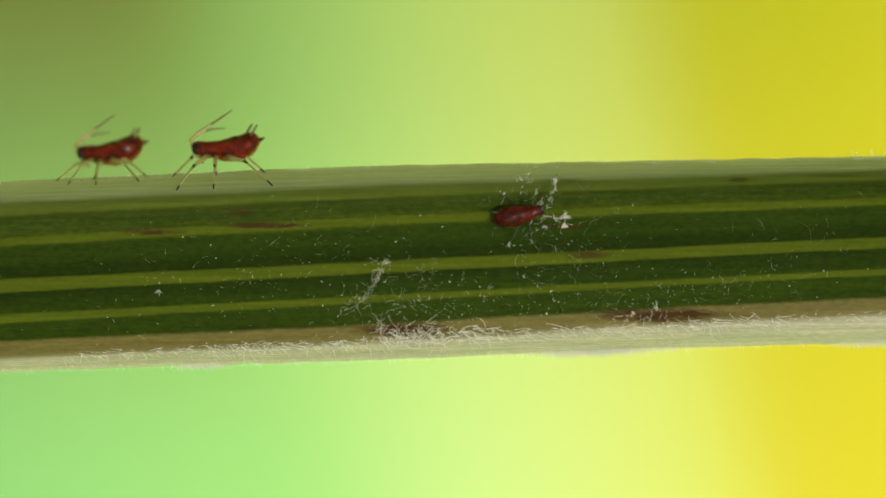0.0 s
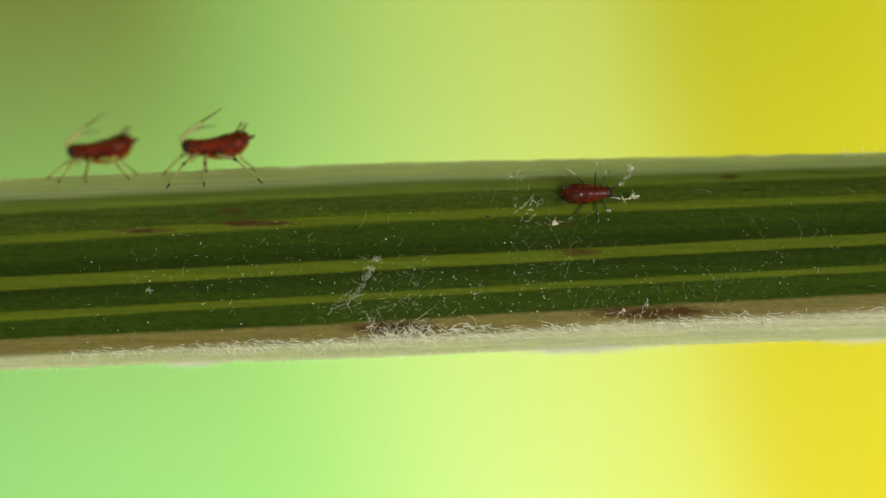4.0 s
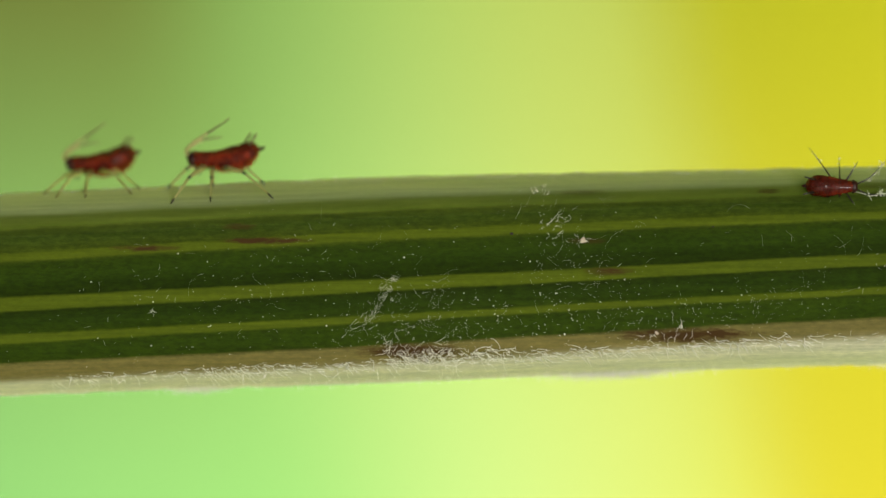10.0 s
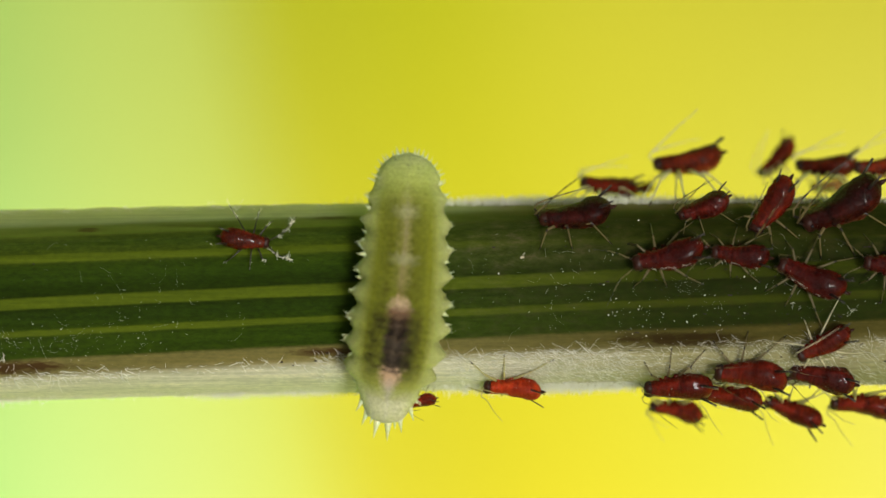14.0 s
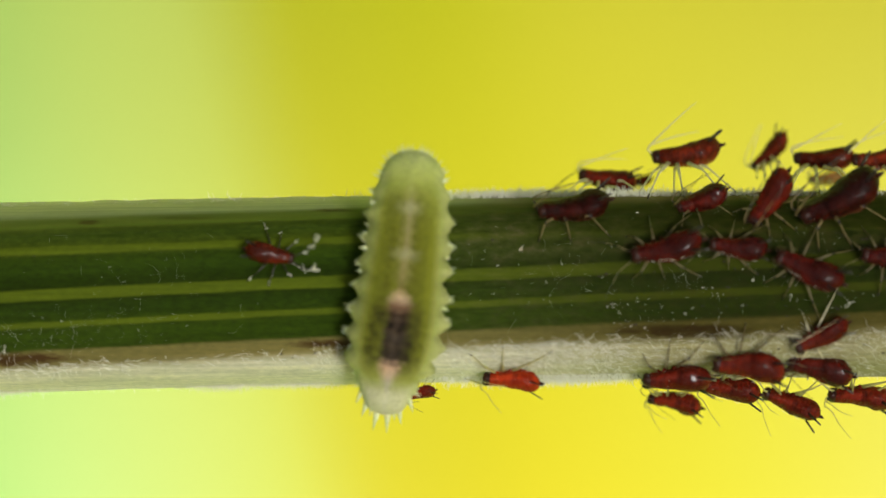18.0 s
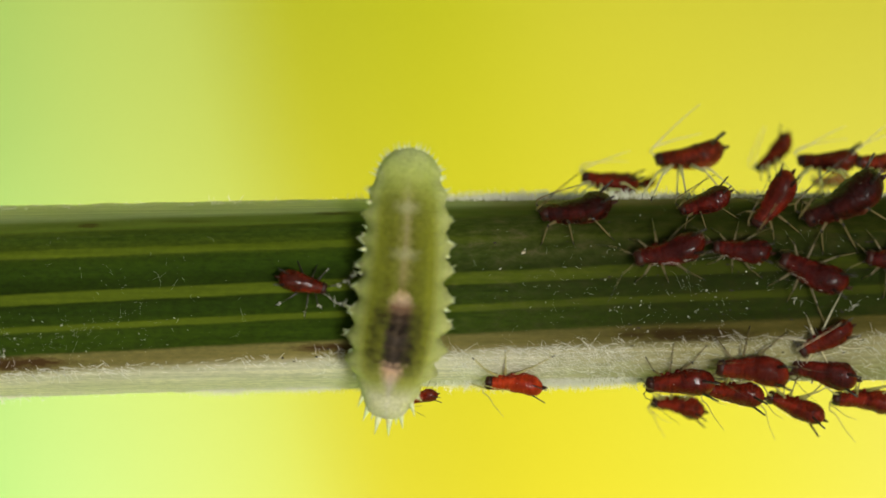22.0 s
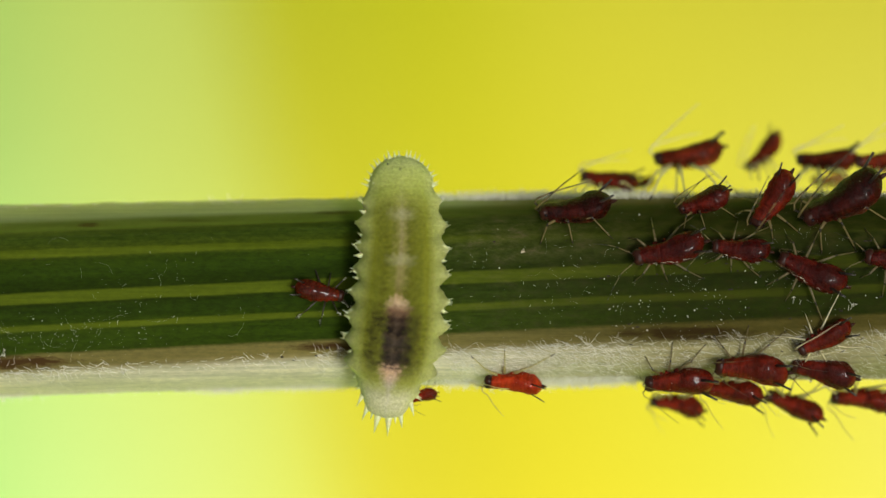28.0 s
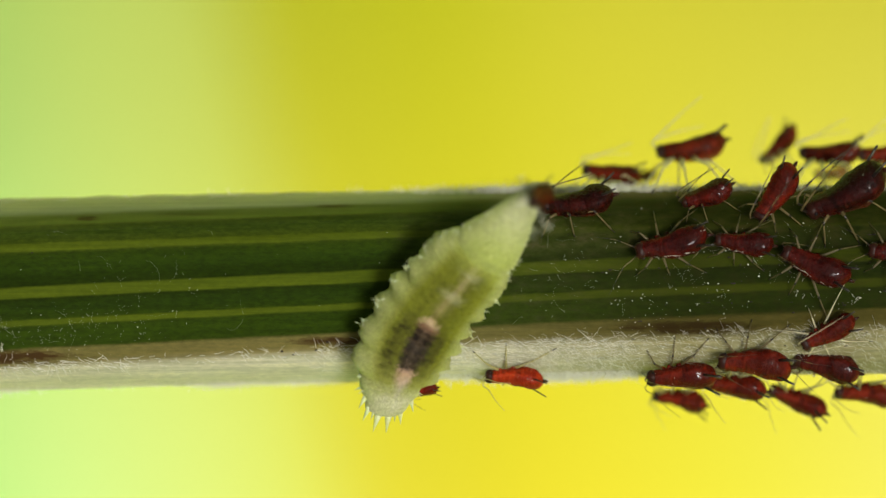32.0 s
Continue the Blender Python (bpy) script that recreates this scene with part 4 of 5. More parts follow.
            if wax:
                wv, wf, wi = [], [], []
                wr = random.Random(31 + i * 2 + sgn)
                for _ in range(8):
                    q = pts[3].lerp(pts[6], wr.random()) + Vector([wr.gauss(0, 0.02) for _ in range(3)])
                    tube([q, q + Vector([wr.gauss(0, 0.04) for _ in range(3)])], [0.009, 0.004], 4, wv, wf, wi)
                mesh_ob("wax_clump", wv, wf, dust_mat, leg, "flecks of white wax on the leg")
    return e


DARK = "dark maroon aphid with straw legs on the grass leaf"
aphid("aphid", (-1036, 358), (-917, 346), 88, 3.9, skin_edge, 0.5, label="red-brown aphid standing on the upper leaf edge with raised antennae", group="aphid pair", seed=1, pale="amber", slim=1.06, eye=(-16.93, -1.42, 203.3))
aphid("aphid", (-829, 349), (-708, 340), 86, 2.7, skin_edge, 0.5, label="red-brown aphid with dark horns standing on the upper leaf edge", group="aphid pair", seed=2, pale="amber", slim=1.06, eye=(-16.93, -1.42, 203.3))
aphid("aphid", (958, 378), (1083, 362), 55, 0.0, skin_black, 0.2, label="dark maroon aphid with antennae folded back over its body", seed=3)
aphid("aphid", (1030, 312), (1132, 330), 70, 3.9, skin_red, 0.1, label="red aphid with pale legs behind the upper leaf edge", seed=4, pale="cream", slim=0.9)
aphid("aphid", (1160, 284), (1282, 268), 86, 3.5, skin_edge, 0.3, label="dark aphid standing high on long pale legs", seed=5, pale="cream", slim=0.9)
aphid("aphid", (1205, 372), (1292, 342), 55, 0.3, skin_dark, 0.2, label=DARK, seed=6)
aphid("aphid", (1338, 400), (1402, 308), 12, -0.35, skin_red, 0.1, label="red-brown aphid climbing with its tail raised", seed=7)
aphid("aphid", (1426, 388), (1562, 318), 50, -0.25, skin_black, 0.15, label="large dark maroon aphid with dark horns", seed=8)
colony_mover = aphid("aphid", (1343, 302), (1402, 240), 60, 5.0, skin_edge, 0.3, label="dark red aphid shifting about behind the leaf edge", seed=9, pale="cream", slim=0.9)
aphid("aphid", (1412, 285), (1520, 284), 84, 3.8, skin_edge, 0.3, label="dark aphid with long antennae behind the leaf edge", seed=10, pale="cream", slim=0.9)
aphid("aphid", (1515, 290), (1625, 280), 84, 3.7, skin_edge, 0.4, label="red aphid behind the leaf edge", seed=11, pale="cream", slim=0.9)
aphid("aphid", (1125, 458), (1248, 430), 5, None, skin_dark, 0.0, "side", DARK + ", feeding", seed=12, pale="olive", legs_out=0.8, slim=0.88)
aphid("aphid", (1264, 437), (1364, 448), 0, None, skin_dark, 0.0, "side", DARK + ", feeding", seed=13, pale="olive", legs_out=0.8, slim=0.88)
aphid("aphid", (1383, 458), (1498, 508), 5, None, skin_dark, 0.0, "back", "dark maroon aphid with a glossy back, feeding on a rib", seed=14, pale="olive", slim=0.88)
aphid("aphid", (1535, 455), (1650, 472), 0, None, skin_dark, 0.0, "side", DARK + ", feeding", seed=15, pale="olive", slim=0.88)
aphid("aphid", (1417, 624), (1508, 578), -10, None, skin_red, 0.0, "back", "small wine-red aphid with pale whitish legs", seed=16, pale="cream", fringe=True, slim=0.86)
aphid("aphid", (1145, 682), (1264, 676), -38, 0.4, skin_red, 0.15, "back", "red aphid with long legs on the lower leaf margin", seed=17, pale="olive", slim=0.88)
aphid("aphid", (1270, 652), (1396, 662), -15, -0.3, skin_red, 0.0, "back", "wine-red aphid in the crowded group on the lower margin", seed=18, pale="olive", slim=0.88)
aphid("aphid", (1248, 690), (1352, 704), -50, 1.7, skin_red, 0.1, "back", "wine-red aphid pressed among others under the leaf edge", seed=19, pale="amber", slim=0.88)
aphid("aphid", (1153, 712), (1248, 728), -70, 3.4, skin_red, 0.1, "back", "red aphid hanging behind the lower leaf edge", seed=20, pale="amber", slim=0.88)
aphid("aphid", (1358, 702), (1458, 742), -60, 2.4, skin_red, 0.1, "back", "red aphid at the lower leaf edge", seed=21, pale="amber", slim=0.88)
aphid("aphid", (1404, 650), (1516, 672), -25, 0.35, skin_dark, 0.1, "back", "brownish maroon aphid on the lower margin", seed=22, pale="olive", slim=0.88)
aphid("aphid", (1474, 706), (1590, 715), -60, 2.5, skin_red, 0.1, "back", "red aphid at the lower leaf edge", seed=23, pale="amber", slim=0.88)
aphid("aphid", (1106, 330), (1160, 322), 70, 5.4, skin_red, 0.2, label="small red aphid half hidden behind the upper leaf edge", seed=26, pale="cream", slim=0.9)
aphid("aphid", (1438, 322), (1502, 318), 75, 5.6, skin_amber, 0.2, label="small amber aphid half hidden behind the upper leaf edge", seed=27, pale="cream", slim=0.9)
aphid("aphid", (860, 678), (960, 684), -42, 0.5, skin_bright, 0.15, "back", "bright scarlet aphid alone on the lower leaf margin", seed=24, pale="amber", slim=0.80)
aphid("aphid", (722, 712), (774, 697), -60, 1.0, skin_red, 0.1, "back", "small red aphid half hidden under the larva's tail", seed=25)
walker = aphid("walking_aphid", (826, 441), (740, 441), 0, -0.5, skin_walker, 0.0, "forward", "red aphid with wax-flecked dark legs walking on the leaf", group="", seed=30, pale="dark", wax=True, legs_out=1.15, slim=0.92)

# ---- the larva ----
N_SEG = 32                                 # 21 broad rings, 11 slender ones that slide out when the front stretches
SPAN = 26                                  # rings to which the markings run
PITCH = 0.285                              # from ring to ring, at rest
HALF = (0.78, 0.99, 1.14, 1.24, 1.28, 1.32, 1.34, 1.34, 1.33, 1.31, 1.29, 1.27, 1.25, 1.23, 1.20, 1.17, 1.16, 1.15, 1.11, 1.05, 0.95, 0.93, 0.94, 0.88, 0.81, 0.74, 0.67, 0.59, 0.52, 0.45, 0.38, 0.31)


def larva_material():
    m, nt, b = base_material("larva_skin")
    s_at = nt.nodes.new("ShaderNodeAttribute")
    s_at.attribute_name = "along"
    u_at = nt.nodes.new("ShaderNodeAttribute")
    u_at.attribute_name = "around"
    v = coords(nt)
    n1 = noise_node(nt, 2.2, v, 3.0)
    n2 = noise_node(nt, 9.0, v, 3.0, 0.6)
    n3 = noise_node(nt, 13.0, v, 4.0, 0.7)
    n_gut = noise_node(nt, 2.0, v, 2.0, 0.5)
    along = math_node(nt, "ADD", s_at.outputs["Fac"], math_node(nt, "MULTIPLY", math_node(nt, "SUBTRACT", n2, 0.5), 0.055))
    skin = ramp_node(nt, [(0.0, (0.58, 0.57, 0.33)), (0.08, (0.36, 0.37, 0.08)), (0.2, (0.25, 0.265, 0.024)), (0.3, (0.235, 0.255, 0.020)), (0.6, (0.24, 0.26, 0.020)), (0.70, (0.28, 0.31, 0.035)), (0.79, (0.38, 0.43, 0.085)), (0.86, (0.47, 0.53, 0.15)), (0.93, (0.57, 0.60, 0.28)), (1.0, (0.64, 0.65, 0.37))])
    nt.links.new(along, skin.inputs[0])
    gut = ramp_node(nt, [(0.0, (0.60, 0.58, 0.40)), (0.06, (0.46, 0.42, 0.28)), (0.10, (0.52, 0.38, 0.26)), (0.135, (0.55, 0.36, 0.22)), (0.155, (0.016, 0.011, 0.008)), (0.185, (0.030, 0.022, 0.014)), (0.20, (0.012, 0.009, 0.007)), (0.235, (0.040, 0.030, 0.020)), (0.25, (0.010, 0.007, 0.005)), (0.30, (0.022, 0.012, 0.007)),
                         (0.335, (0.18, 0.10, 0.05)), (0.36, (0.52, 0.38, 0.22)), (0.385, (0.44, 0.32, 0.16)), (0.40, (0.13, 0.09, 0.03)), (0.45, (0.20, 0.16, 0.06)), (0.57, (0.24, 0.21, 0.09)), (0.70, (0.30, 0.29, 0.13)), (0.76, (0.37, 0.41, 0.09)), (0.86, (0.47, 0.53, 0.15)), (0.93, (0.57, 0.60, 0.28)), (1.0, (0.64, 0.65, 0.37))])
    nt.links.new(along, gut.inputs[0])
    wid = ramp_node(nt, [(0.0, (0.12, 0.12, 0.12)), (0.11, (0.29, 0.29, 0.29)), (0.16, (0.34, 0.34, 0.34)), (0.24, (0.35, 0.35, 0.35)), (0.35, (0.33, 0.33, 0.33)), (0.395, (0.15, 0.15, 0.15)), (0.45, (0.14, 0.14, 0.14)), (0.62, (0.12, 0.12, 0.12)), (0.76, (0.12, 0.12, 0.12)), (1.0, (0.07, 0.07, 0.07))])
    nt.links.new(along, wid.inputs[0])
    au = math_node(nt, "ADD", math_node(nt, "ABSOLUTE", u_at.outputs["Fac"]), math_node(nt, "MULTIPLY", math_node(nt, "SUBTRACT", n2, 0.5), 0.42))
    inside = math_node(nt, "MULTIPLY", math_node(nt, "SUBTRACT", wid.outputs[0], au), 5.0, True)
    # olive fat body shining through on both sides of the stripe
    flank = ramp_node(nt, [(0.06, (0.4, 0.4, 0.4)), (0.16, (1, 1, 1)), (0.36, (0.85, 0.85, 0.85)), (0.54, (0.5, 0.5, 0.5)), (0.80, (0, 0, 0))])
    nt.links.new(au, flank.inputs[0])
    olive = math_node(nt, "MULTIPLY", flank.outputs[0], math_node(nt, "MULTIPLY", n1, 1.5), True)
    reach = ramp_node(nt, [(0.05, (0, 0, 0)), (0.14, (1, 1, 1)), (0.70, (0.9, 0.9, 0.9)), (0.78, (0, 0, 0))])
    nt.links.new(along, reach.inputs[0])
    olive = math_node(nt, "MULTIPLY", olive, reach.outputs[0])
    rim = math_node(nt, "MULTIPLY", math_node(nt, "SUBTRACT", math_node(nt, "ABSOLUTE", u_at.outputs["Fac"]), 0.62), 2.8, True)
    pale = mix_node(nt, math_node(nt, "MULTIPLY", rim, 0.75), skin.outputs[0], (0.56, 0.60, 0.22))
    col = mix_node(nt, math_node(nt, "MULTIPLY", olive, 0.90), pale, (0.050, 0.051, 0.003))
    halo = ramp_node(nt, [(0.10, (0, 0, 0)), (0.16, (1, 1, 1)), (0.30, (1, 1, 1)), (0.37, (0, 0, 0))])
    nt.links.new(along, halo.inputs[0])
    near = math_node(nt, "MULTIPLY", math_node(nt, "SUBTRACT", 0.74, au), 3.4, True)
    col = mix_node(nt, math_node(nt, "MULTIPLY", math_node(nt, "MULTIPLY", near, halo.outputs[0]), math_node(nt, "MULTIPLY", math_node(nt, "SUBTRACT", n_gut, 0.30), 2.6, True)), col, (0.022, 0.017, 0.005))
    col = mix_node(nt, inside, col, gut.outputs[0])
    # the heart line, and pale folds across the back, one to each true segment
    line = math_node(nt, "MULTIPLY", math_node(nt, "SUBTRACT", 0.24, au), 3.5, True)
    span = ramp_node(nt, [(0.40, (0, 0, 0)), (0.44, (1, 1, 1)), (0.70, (1, 1, 1)), (0.80, (0, 0, 0))])
    nt.links.new(along, span.inputs[0])
    col = mix_node(nt, math_node(nt, "MULTIPLY", math_node(nt, "MULTIPLY", line, 0.40), span.outputs[0]), col, (0.36, 0.30, 0.13))
    fold_at = math_node(nt, "SINE", math_node(nt, "ADD", math_node(nt, "MULTIPLY", along, 37.6), 0.9))
    fold_at = math_node(nt, "MULTIPLY", math_node(nt, "SUBTRACT", fold_at, 0.55), 2.4, True)
    fold_wide = math_node(nt, "MULTIPLY", math_node(nt, "SUBTRACT", 0.40, au), 3.0, True)
    col = mix_node(nt, math_node(nt, "MULTIPLY", math_node(nt, "MULTIPLY", fold_at, fold_wide), math_node(nt, "MULTIPLY", span.outputs[0], 0.40)), col, (0.48, 0.47, 0.25))
    # black clefts across the gut
    cleft = math_node(nt, "MULTIPLY", math_node(nt, "SUBTRACT", math_node(nt, "SINE", math_node(nt, "MULTIPLY", along, 160.0)), 0.1), 1.6, True)
    belly = ramp_node(nt, [(0.13, (0, 0, 0)), (0.17, (0.8, 0.8, 0.8)), (0.32, (0.8, 0.8, 0.8)), (0.37, (0, 0, 0))])
    nt.links.new(along, belly.inputs[0])
    col = mix_node(nt, math_node(nt, "MULTIPLY", math_node(nt, "MULTIPLY", math_node(nt, "MULTIPLY", cleft, inside), belly.outputs[0]), math_node(nt, "MULTIPLY", n3, 0.7), True), col, (0.15, 0.10, 0.05))
    mid_line = math_node(nt, "MULTIPLY", math_node(nt, "SUBTRACT", 0.10, au), 8.0, True)
    col = mix_node(nt, math_node(nt, "MULTIPLY", math_node(nt, "MULTIPLY", mid_line, belly.outputs[0]), math_node(nt, "MULTIPLY", n1, 0.6), True), col, (0.20, 0.14, 0.08))
    sp = ramp_node(nt, [(0.36, (0.72, 0.72, 0.66)), (0.5, (1.0, 1.0, 1.0)), (0.66, (1.35, 1.33, 1.35))])
    nt.links.new(n3, sp.inputs[0])
    col = mix_node(nt, 0.7, col, sp.outputs[0], "MULTIPLY")
    nt.links.new(col, b.inputs["Base Color"])
    b.inputs["Roughness"].default_value = 0.5
    b.inputs["Specular IOR Level"].default_value = 0.1
    b.inputs["Subsurface Weight"].default_value = 0.30
    b.inputs["Subsurface Radius"].default_value = (0.9, 1.0, 0.35)
    b.inputs["Subsurface Scale"].default_value = 0.0004
    fold = math_node(nt, "MULTIPLY", math_node(nt, "SINE", math_node(nt, "MULTIPLY", along, 330.0)), 0.3)
    bump_to(nt, b, math_node(nt, "ADD", math_node(nt, "ADD", n2, fold), math_node(nt, "MULTIPLY", n3, 0.6)), 0.6, 0.00008)
    return m


larva_skin = larva_material()
spine_mat = plain("larva_spine", (0.65, 0.68, 0.34), 0.35, 0.15, 10.0, sss=0.3)
pore_mat = plain("larva_pore", (0.02, 0.015, 0.01), 0.5, 0.2, 10.0)
larva = thing("hoverfly_larva", Matrix.Identity(4), "pale green hoverfly larva with spiny flanks and a dark brown gut", "larva")
segments = []


def larva_width(arc, blunt=False):
    if blunt and arc > 20:                                            # drawn-in front: a rounded dome
        return HALF[20] * max(0.02, 1 - (min(arc - 20, 3.4) / 3.5) ** 2) ** 0.5
    a = max(0.0, min(N_SEG - 1.0, arc))
    k = min(N_SEG - 2, int(a))
    return (HALF[k] + (HALF[k + 1] - HALF[k]) * (a - k)) * (1.0 if arc >= 0 else (1 - (min(-arc, 2.8) / 2.87) ** 2) ** 0.5)


def larva_segment(i):
    """One rounded body ring; local z runs towards the head, -y is the back."""
    w = HALF[i]
    half_len = 0.92 if i == 0 else 1.0 if i == 20 else min(0.95, w * 1.05) if i < 20 else max(0.42, w * 0.8)
    n_side, n_ring = 36, 17
    rings, along, around = [], [], []
    for k in range(n_ring):
        q = -0.985 + 1.97 * k / (n_ring - 1)
        rad = (1 - abs(q) ** (2.05 if i > 19 or i == 0 else 4.0)) ** 0.5
        ring = []
        for j in range(n_side):
            a = 2 * math.pi * j / n_side
            ca, sa = math.cos(a), math.sin(a)
            arc = i + q * half_len / PITCH
            w = HALF[i] if (i > 20 or i == 20 and q > 0 or i == 0 and q < 0) else larva_width(arc, i <= 20)
            wrinkle = 1.0 + 0.035 * noise.noise((arc * 0.8, ca * 2.4, sa * 2.4)) + 0.012 * noise.noise((arc * 2.1, ca * 7.0, sa * 7.0)) + abs(ca) ** 4 * max(0.0, min(1.0, (21.5 - arc) / 4.0)) * (0.125 * math.cos(arc * 2.62 + (0.5 if ca > 0 else 0.0)) ** 3 + 0.07 * noise.noise((arc * 1.3, 7.0 if ca > 0 else 3.0, 0.5)))
            if i > 20:
                wrinkle = 1.0 + 0.04 * noise.noise((arc * 1.2, ca * 3.0, sa * 3.0))
            x = w * rad * ca * wrinkle
            y = w * 0.80 * rad * (abs(sa) ** 0.9) * (1 if sa > 0 else -1) * wrinkle * (0.75 if sa > 0 else 1.0)
            ring.append((x, y, q * half_len))
            along.append(min(1.0, (i + 0.5 + q * half_len / PITCH) / SPAN) if i <= 20 else 0.80 + 0.19 * (i - 20 + q * 0.5) / 11.5)
            around.append(x / max(w, 0.01) if sa < 0.3 else 1.0)
        rings.append(ring)
    w = HALF[i]
    verts, faces = loft(rings)
    ob = mesh_ob("segment", verts, faces, larva_skin, larva, attrs={"along": along, "around": around})
    r = random.Random(100 + i)
    spots = []
    if i < 21:
        for sgn in (1, -1):
            crown = round((i * 2.62 + (0.5 if sgn > 0 else 0.0)) / (2 * math.pi)) * 2 * math.pi
            top = (crown - (0.5 if sgn > 0 else 0.0)) / 2.62 - i      # where the flank's lobe stands out, in rings
            if -0.5 <= top < 0.5:
                for q in range(4):
                    spots.append((sgn * 0.99, r.uniform(-0.30, 0.15), top * PITCH + r.uniform(-0.11, 0.11), r.uniform(0.12, 0.26)))
            elif r.random() < 0.7:
                spots.append((sgn * 0.98, r.uniform(-0.35, 0.1), r.uniform(-0.12, 0.12), r.uniform(0.08, 0.18)))
    if 20 < i < 28:
        for sgn in (1, -1):
            spots.append((sgn * 0.97, r.uniform(-0.3, 0.0), r.uniform(-0.1, 0.1), r.uniform(0.10, 0.17)))
    if i == 20:
        for q in range(19):                                           # a crown round the blunt front
            aa = math.pi * (0.06 + 0.88 * q / 18) + r.uniform(-0.05, 0.05)
            spots.append((math.cos(aa) * 0.95, r.uniform(-0.28, -0.08), 0.97 * math.sin(aa), r.uniform(0.16, 0.27)))
            if q % 2:
                spots.append((math.cos(aa) * 0.80, -0.55, 0.62 * math.sin(aa), r.uniform(0.06, 0.12)))
    for sx, sy, sz, ln in spots:
        base = Vector((sx * w * 1.0, sy * w * 0.8, sz))
        lean = sz * 1.4 if i == 20 else 0.5 if i > 15 else -0.5 if i < 3 else r.uniform(-0.5, 0.5)
        d = Vector((sx, sy * 0.8, lean)).normalized()
        tip = base + d * ln
        b0 = base - d * 0.10
        hook = Vector((0, 0, r.uniform(-0.3, 0.4) * ln))
        fat = 0.45 + 1.6 * ln
        sv, sf, _ = tube([b0, base, base.lerp(tip, 0.4), tip + hook * 0.5], [0.110 * fat, 0.080 * fat, 0.028 * fat, 0.003], 6)
        mesh_ob("spine", sv, sf, spine_mat, ob)
    if i == 0:
        for ax_, ln in ((-0.66, 0.38), (-0.26, 0.56), (0.12, 0.56), (0.52, 0.40), (-0.90, 0.26), (0.86, 0.30), (-0.45, 0.20), (0.34, 0.22)):
            edge = -0.88 * math.sqrt(1 - ax_ * ax_)
            b0, b1 = Vector((ax_ * 0.76, -0.10, edge + 0.12)), Vector((ax_ * (0.84 + 0.35 * ln), -0.12, edge - ln))
            sv, sf, _ = tube([b0, b0.lerp(b1, 0.6), b1], [0.120 * (0.4 + 1.3 * ln), 0.048 * (0.4 + 1.3 * ln), 0.004], 7)
            mesh_ob("spine", sv, sf, spine_mat, ob, "long pale tail spine")
    if i == 20:
        for px_, py_, pz_ in ((-0.35, -0.56, 0.70), (0.0, -0.74, 0.51)):
            pv, pf = blob((px_, py_, pz_), 0.026, 6, 4)
            mesh_ob("pore", pv, pf, pore_mat, ob, "tiny black dot")
    if i == N_SEG - 1:
        for sgn in (1, -1):
            hv, hf, _ = tube([(0.07 * sgn, -0.02, 0.1), (0.06 * sgn, -0.04, 0.26), (0.02 * sgn, -0.05, 0.34)], [0.05, 0.035, 0.01], 6)
            mesh_ob("mouth_hook", hv, hf, pore_mat, ob, "dark mouth hook")
    return ob


for i in range(N_SEG):
    segments.append(larva_segment(i))

